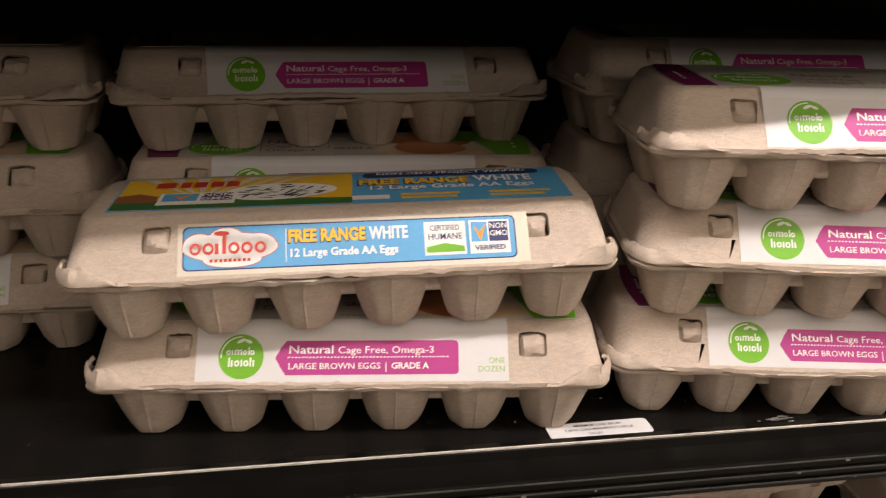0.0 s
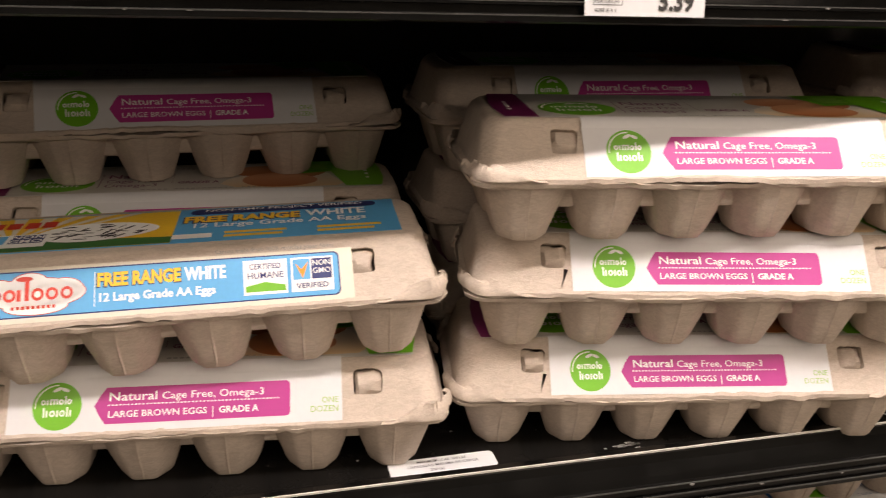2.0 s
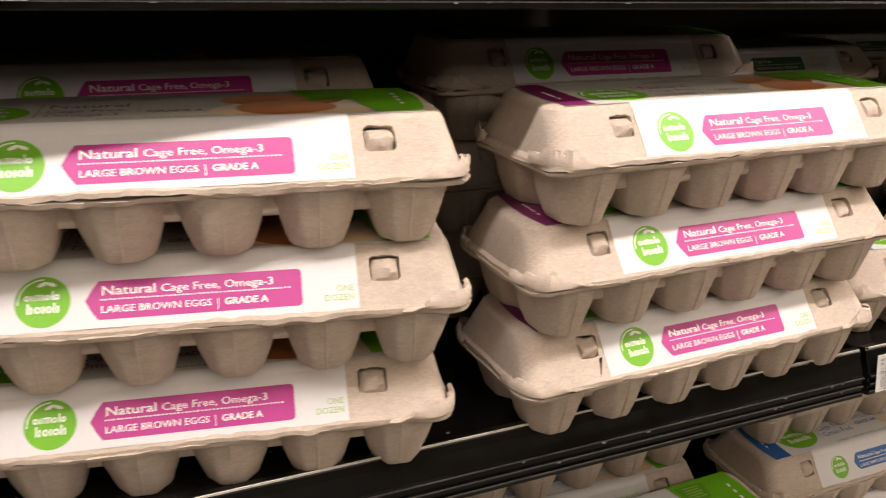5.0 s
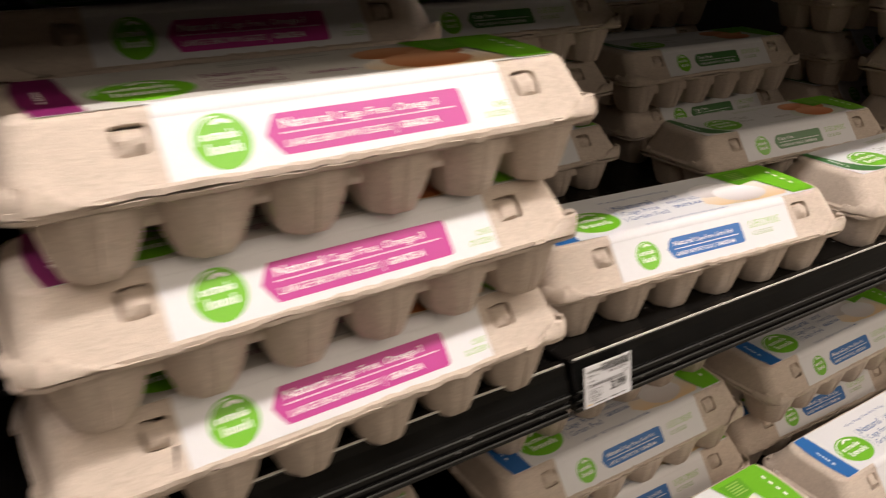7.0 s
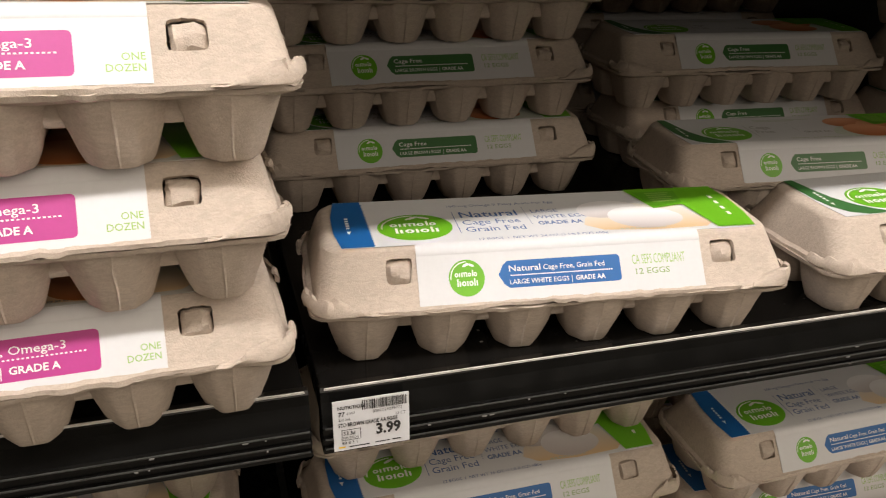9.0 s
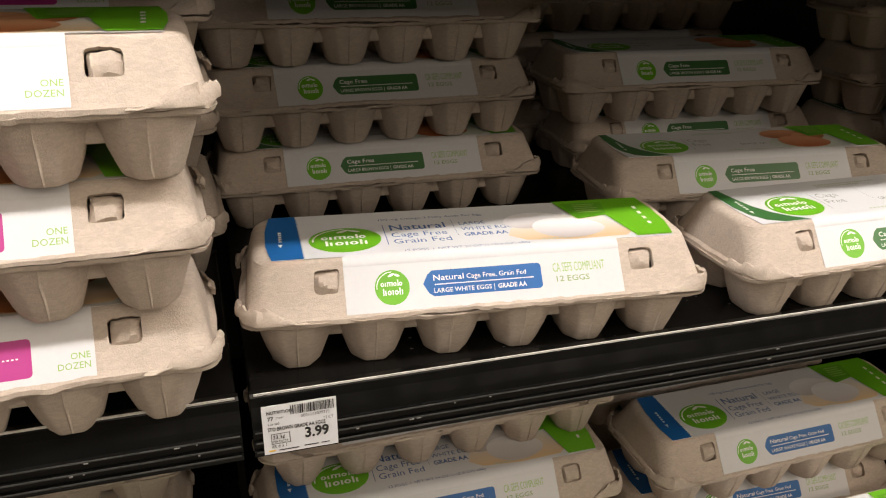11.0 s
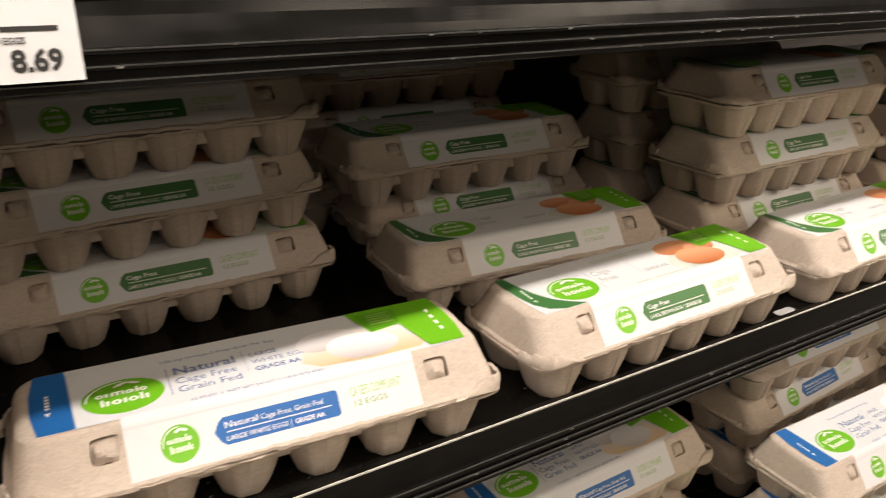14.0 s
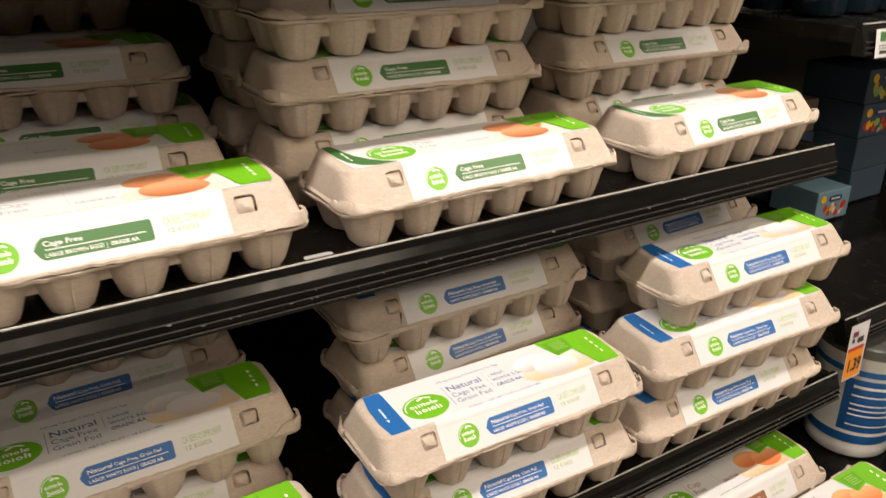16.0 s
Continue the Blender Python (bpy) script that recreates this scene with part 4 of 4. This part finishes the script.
wall("wall_south", -4.0, 7.0, -6.1, -6.002, 0.0, 3.20, WALL)
wall("wall_north", -4.0, 7.0, 2.002, 2.1, 0.0, 3.20, WALL)
wall("wall_west", -4.1, -4.002, -6.0, 2.0, 0.0, 3.20, WALL)
wall("wall_east", 7.002, 7.1, -6.0, 2.0, 0.0, 3.20, WALL)


# ---------------------------------------------------------------- price tickets and stickers
def ticket(x0, x1, z0, z1, front, label, fields, words, bars=(), tilt=8.0):
    """A paper ticket clipped to a rail; fields, words and bars in millimetres from its lower left corner."""
    at = Matrix.Translation((x0, front, z0)) @ Matrix.Rotation(radians(90 - tilt), 4, "X")
    ob = tagged(new("price_ticket"), label, "price ticket", "price tickets on the rails")
    ob.matrix_basis = at
    w, h = x1 - x0, (z1 - z0) / math.cos(radians(tilt))
    bm = bmesh.new()
    box(bm, 0, w, 0, h, 0, 0.0004)
    part("card", bm, PAPER, ob)
    for mat, a, b, c, d in fields:
        bm = bmesh.new()
        rect(bm, a / 1000, b / 1000, c / 1000, d / 1000, 0.0005)
        part("colour_field", bm, mat, ob)
    if words:
        part("lettering", letters([(t, x / 1000, y / 1000, s / 1000, bold, "LEFT", sq) for t, x, y, s, bold, sq in words], "lettering", BLACK_INK), None, ob, m=Matrix.Translation((0, 0, 0.0007)))
    if bars:
        bm = bmesh.new()
        for a, b, c, d in bars:
            rect(bm, a / 1000, b / 1000, c / 1000, d / 1000, 0.0006)
        part("printed_bars", bm, BLACK_INK, ob)
    return ob


rnd = random.Random(5)
code = []
x = 15.5
while x < 39.0:
    w = rnd.choice((0.3, 0.3, 0.6, 0.9))
    code.append((x, x + w, 22.5, 28.0))
    x += w + rnd.choice((0.3, 0.3, 0.6))
ticket(0.9610, 1.0020, 1.1685, 1.1975, 0.5385, "white paper price ticket with barcode and black price", [(YELLOW, 2.5, 6, 1.5, 2.4)],
       [("NUTRITION", 2.5, 24.2, 1.9, 0.03, 1.0), ("77", 2.8, 20.4, 2.4, 0.04, 1.0), ("21937", 7.2, 21.0, 1.3, 0.0, 1.0), ("263 282", 2.8, 17.6, 1.3, 0.0, 1.1), ("0001111079771", 21.0, 20.0, 1.9, 0.0, 0.95), ("STO BROWN GRADE AA EGGS", 2.6, 14.0, 2.3, 0.03, 0.72),
        ("12 CT", 33.2, 16.8, 1.7, 0.0, 0.95), ("3.99", 22.5, 7.2, 6.2, 0.05, 0.92), ("33.3\u00a2", 5.0, 9.0, 2.3, 0.02, 0.95), ("PER EACH", 4.8, 6.7, 1.4, 0.0, 0.95), ("8R 8 3 1", 4.2, 3.6, 1.8, 0.0, 1.0)],
       code + [(4.2, 14.5, 5.9, 6.2), (4.2, 14.5, 11.9, 12.2), (4.2, 4.5, 5.9, 12.2), (14.2, 14.5, 5.9, 12.2), (8, 19, 1.6, 2.2), (22, 30, 1.9, 2.5), (31.5, 36, 2.0, 2.6)])
ticket(0.374, 0.434, 1.4475, 1.4780, 0.5385, "white price ticket with a bold black price", [], [("5.39", 36.0, 3.0, 8.5, 0.05, 0.9), ("PER EACH", 4.5, 5.5, 1.9, 0.0, 1.0), ("40SR 8 4 1", 4.5, 1.6, 1.8, 0.0, 1.0)],
       [(4, 18, 4.7, 5.0), (4, 18, 10.5, 10.8), (4, 4.3, 4.7, 10.8), (18, 18.3, 4.7, 10.8), (5, 17, 8.2, 9.4), (5, 32, 14, 16)])
ticket(0.060, 0.118, 1.4475, 1.4780, 0.5385, "white price ticket, print too small to read", [], [], [(4, 18, 5, 6.5), (4, 24, 12, 14), (30, 52, 4, 11)])
ticket(0.9600, 1.0170, 1.4490, 1.4790, 0.5385, "white price ticket with green strip and bold price", [(FOREST, 2, 28, 21, 28)], [("PSTR ORG PSTR RSD EGGS", 1.5, 14.5, 2.6, 0.03, 0.85), ("72.4\u00a2", 3.2, 8.8, 3.0, 0.02, 0.9), ("8.69", 32.0, 4.4, 8.2, 0.05, 0.92)],
       [(2, 16, 5.4, 5.7), (2, 16, 12.4, 12.7), (2, 2.3, 5.4, 12.7), (16, 16.3, 5.4, 12.7), (3, 13, 6.4, 7.6), (2, 18, 2.5, 3.4), (30, 50, 19, 21)])
ticket(1.6040, 1.6950, 1.4510, 1.4850, 0.5380, "white and orange sale ticket on the rail", [(ORANGE, 47, 91, 6, 34), (RED, 47, 91, 1, 6), (PURPLE, 8, 24, 26, 31)], [], [(6, 14, 12, 16), (28, 36, 8, 14), (54, 60, 12, 20), (64, 74, 12, 20), (66, 76, 24, 26)])


def sticker(x0, x1, y0, y1, z, turn, words):
    ob = tagged(new("shelf_sticker"), "white load-limit sticker on the black shelf deck", "sticker", "stickers on the shelf")
    ob.matrix_basis = Matrix.Translation(((x0 + x1) / 2, (y0 + y1) / 2, z)) @ Matrix.Rotation(radians(turn), 4, "Z")
    w, h = (x1 - x0) / 2, (y1 - y0) / 2
    bm = bmesh.new()
    f = flat(bm, rounded(-w, w, -h, h, 0.003))
    r = bmesh.ops.extrude_face_region(bm, geom=bm.faces[:])
    bmesh.ops.translate(bm, verts=[v for v in r["geom"] if isinstance(v, bmesh.types.BMVert)], vec=(0, 0, 0.0004))
    bmesh.ops.recalc_face_normals(bm, faces=bm.faces[:])
    part("film", bm, PAPER, ob)
    if words:
        part("lettering", letters([("CAPACIDAD MAXIMA DE CARGA", 0, -0.0010, 0.0024, 0.01, "CENTER", 0.85), ("MAXIMUM LOAD 200 LBS", 0, 0.0030, 0.0022, 0.01, "CENTER", 0.85), ("200 LBS", -0.004, -0.0050, 0.0022, 0.0, "CENTER", 0.85)], "lettering", BLACK_INK), None, ob, m=Matrix.Translation((0, 0, 0.0006)))


sticker(0.291, 0.354, 0.5585, 0.5735, MID - DIP + 0.0002, 1.0, True)
sticker(1.562, 1.586, 0.5595, 0.5675, MID - DIP + 0.0002, 0.0, False)


# ---------------------------------------------------------------- neighbouring dairy section
def lathe(bm, profile, n=40, mat=0):
    rows = [[bm.verts.new((r * math.cos(2 * math.pi * i / n), r * math.sin(2 * math.pi * i / n), z)) for i in range(n)] for r, z in profile]
    for j in range(len(rows) - 1):
        for i in range(n):
            f = bm.faces.new((rows[j][i], rows[j][(i + 1) % n], rows[j + 1][(i + 1) % n], rows[j + 1][i]))
            f.material_index = mat
    for row, flip in ((rows[0], True), (rows[-1], False)):
        f = bm.faces.new(row[::-1] if flip else row)
        f.material_index = mat
    return bm


def tub(x, y, z, lid_mat, label, turn):
    ob = tagged(new("dairy_tub"), label, "tub", "dairy tubs on the shelf")
    ob.matrix_basis = Matrix.Translation((x, y, z)) @ Matrix.Rotation(radians(turn), 4, "Z") @ Matrix.Diagonal((1.16, 1.16, 1.42, 1))
    part("cup", lathe(bmesh.new(), [(0.047, 0.0), (0.0485, 0.002), (0.0485, 0.010), (0.0475, 0.012), (0.0545, 0.108), (0.0565, 0.111), (0.0565, 0.116), (0.053, 0.118)]), TUB_WHITE, ob, smooth=40)
    part("lid", lathe(bmesh.new(), [(0.0575, 0.1145), (0.0590, 0.1155), (0.0590, 0.1245), (0.0570, 0.1265), (0.0530, 0.1262), (0.0515, 0.1235), (0.049, 0.1232)]), lid_mat, ob, "round snap-on lid", smooth=40)
    for name, a0, a1, z0, z1, mat in (("wrap_band", 0, 360, 0.094, 0.1005, BLUE), ("wrap_foot", 0, 360, 0.016, 0.026, BLUE), ("wrap_panel", -60, 40, 0.030, 0.090, BLUE), ("wrap_panel", 120, 230, 0.030, 0.090, BLUE)):
        bm = bmesh.new()
        n = max(6, int((a1 - a0) / 9))
        rows = []
        for i in range(n + 1):
            a = radians(a0 + (a1 - a0) * i / n)
            rows.append([bm.verts.new(((0.0475 + (zz - 0.012) * 0.0729 + 0.0006) * math.cos(a), (0.0475 + (zz - 0.012) * 0.0729 + 0.0006) * math.sin(a), zz)) for zz in (z0, z1)])
        for p, q in zip(rows, rows[1:]):
            bm.faces.new((p[0], q[0], q[1], p[1]))
        part(name, bm, mat, ob, smooth=60)
    bm = bmesh.new()
    for k, (a0, a1, zz) in enumerate(((-50, 20, 0.082), (-50, 30, 0.072), (-50, 26, 0.062), (-50, 32, 0.056), (-50, 22, 0.050), (-50, 30, 0.038), (60, 100, 0.08), (62, 96, 0.066), (60, 104, 0.05))):
        n = 8
        th = 0.0016 if k else 0.003
        rows = []
        for i in range(n + 1):
            a = radians(a0 + (a1 - a0) * i / n)
            r = 0.0475 + (zz - 0.012) * 0.0729 + 0.0010
            rows.append([bm.verts.new((r * math.cos(a), r * math.sin(a), zz + s * th / 2)) for s in (-1, 1)])
        for p, q in zip(rows, rows[1:]):
            f = bm.faces.new((p[0], q[0], q[1], p[1]))
            f.material_index = 0 if k < 6 else 1
    part("printed_lines", bm, [WHITE_INK, BLUE], ob)
    return ob


tub(2.372, 0.522, 0.7455, CLEAR_LID, "white and blue dairy tub with a dark clear lid", -108)
tub(2.425, 0.390, 0.7455, TUB_WHITE, "white and blue dairy tub with a white lid", -125)
tub(2.506, 0.528, 0.7455, TUB_WHITE, "white and blue dairy tub with a white lid", -112)


def snack_box(x, y, z, w, d, h, turn, mat, face, label):
    """A printed carton with a closing flap seam and fruit-coloured shapes on its front."""
    ob = tagged(new("yogurt_box"), label, "box", "boxes on the dairy shelf")
    ob.matrix_basis = Matrix.Translation((x, y, z)) @ Matrix.Rotation(radians(turn), 4, "Z")
    bm = bmesh.new()
    box(bm, -w / 2, w / 2, 0, d, 0, h, 0, 0.0015)
    part("card", bm, mat, ob)
    bm = bmesh.new()
    box(bm, -w / 2 + 0.004, w / 2 - 0.004, d * 0.48, d * 0.52, h - 0.0002, h + 0.0008)
    part("flap", bm, mat, ob)
    if face:
        turned = Matrix.Translation((0, -0.0004, 0)) @ Matrix.Rotation(radians(90), 4, "X")
        bm = bmesh.new()
        rect(bm, -w * 0.46, w * 0.46, h * 0.08, h * 0.92, 0, 0)
        fruit = random.Random(round(1000 * (x + z)))
        for i in range(16):
            u, v, k = fruit.uniform(-0.38, 0.38), fruit.uniform(0.18, 0.52), fruit.choice((1, 1, 3, 4, 2))
            oval(bm, u * w, v * h, fruit.uniform(0.04, 0.09) * w, fruit.uniform(0.06, 0.13) * h, 0.00004 * (i + 1), k, fruit.uniform(0, 90), 12)
        flat(bm, rounded(-0.16 * w, 0.22 * w, 0.62 * h, 0.82 * h, 0.08 * h), 0.0008, 5)
        rect(bm, -0.10 * w, 0.16 * w, 0.69 * h, 0.75 * h, 0.0009, 4)
        oval(bm, -0.33 * w, 0.74 * h, 0.08 * w, 0.13 * h, 0.0008, 2)
        part("printed_front", bm, [mat, RED, YELLOW, LEAF, CREAM, NAVY], ob, m=turned)
    return ob


Z2 = 0.9805
snack_box(2.570, 0.728, Z2, 0.085, 0.090, 0.052, -3, BOX_BLUE, True, "light blue box with fruit printed on its front")
snack_box(2.600, 0.835, Z2, 0.100, 0.120, 0.058, 0, BOX_DARK, True, "slate blue box with fruit printed on its front")
snack_box(2.602, 0.837, Z2 + 0.0590, 0.100, 0.120, 0.058, 0, BOX_DARK, True, "slate blue box stacked on another")
snack_box(2.500, 0.900, Z2, 0.090, 0.120, 0.058, 0, BOX_TAN, False, "brown card box at the back of the shelf")
snack_box(2.500, 0.902, Z2 + 0.0590, 0.090, 0.120, 0.058, 0, BOX_TAN, False, "brown card box stacked on another")
snack_box(2.602, 0.840, Z2 + 0.1180, 0.100, 0.120, 0.058, 0, BOX_TAN, False, "brown card box at the top of a stack")
for k in range(4):
    snack_box(2.720, 0.760 + 0.002 * k, Z2 + 0.0590 * k, 0.110, 0.12, 0.058, 0, BOX_DARK, k >= 2, "slate blue box in a tall stack")


def bottle(x, y, z):
    ob = tagged(new("bottle"), "dark teal bottle standing in shadow on the shelf", "bottle", "bottles on the dairy shelf")
    ob.matrix_basis = Matrix.Translation((x, y, z))
    part("body", lathe(bmesh.new(), [(0.030, 0.0), (0.033, 0.004), (0.033, 0.075), (0.028, 0.095), (0.014, 0.112), (0.013, 0.125)], 24), BOTTLE, ob, smooth=40)
    part("cap", lathe(bmesh.new(), [(0.0155, 0.1252), (0.0155, 0.142), (0.0145, 0.143)], 24), BOX_DARK, ob, smooth=40)
    return ob


for i in range(5):
    for j in range(2):
        bottle(2.315 + 0.072 * i, 0.66 + 0.075 * j, 1.3352)
ticket(2.268, 2.306, 1.2980, 1.3300, 0.5470, "white price ticket with a small green mark", [(FOREST, 8, 22, 18, 29)], [], [(6, 26, 13, 14), (6, 22, 10, 11), (8, 26, 4, 8)])
ticket(2.252, 2.292, 0.8960, 0.9760, 0.4860, "orange and white hanging sale ticket", [(ORANGE, 1, 37, 2, 42), (RED, 1, 37, 42, 47), (PURPLE, 6, 18, 62, 70)], [("1.39", 5, 12, 18, 0.05, -0.028)], [(6, 12, 54, 60), (18, 32, 52, 60)], 2.0)
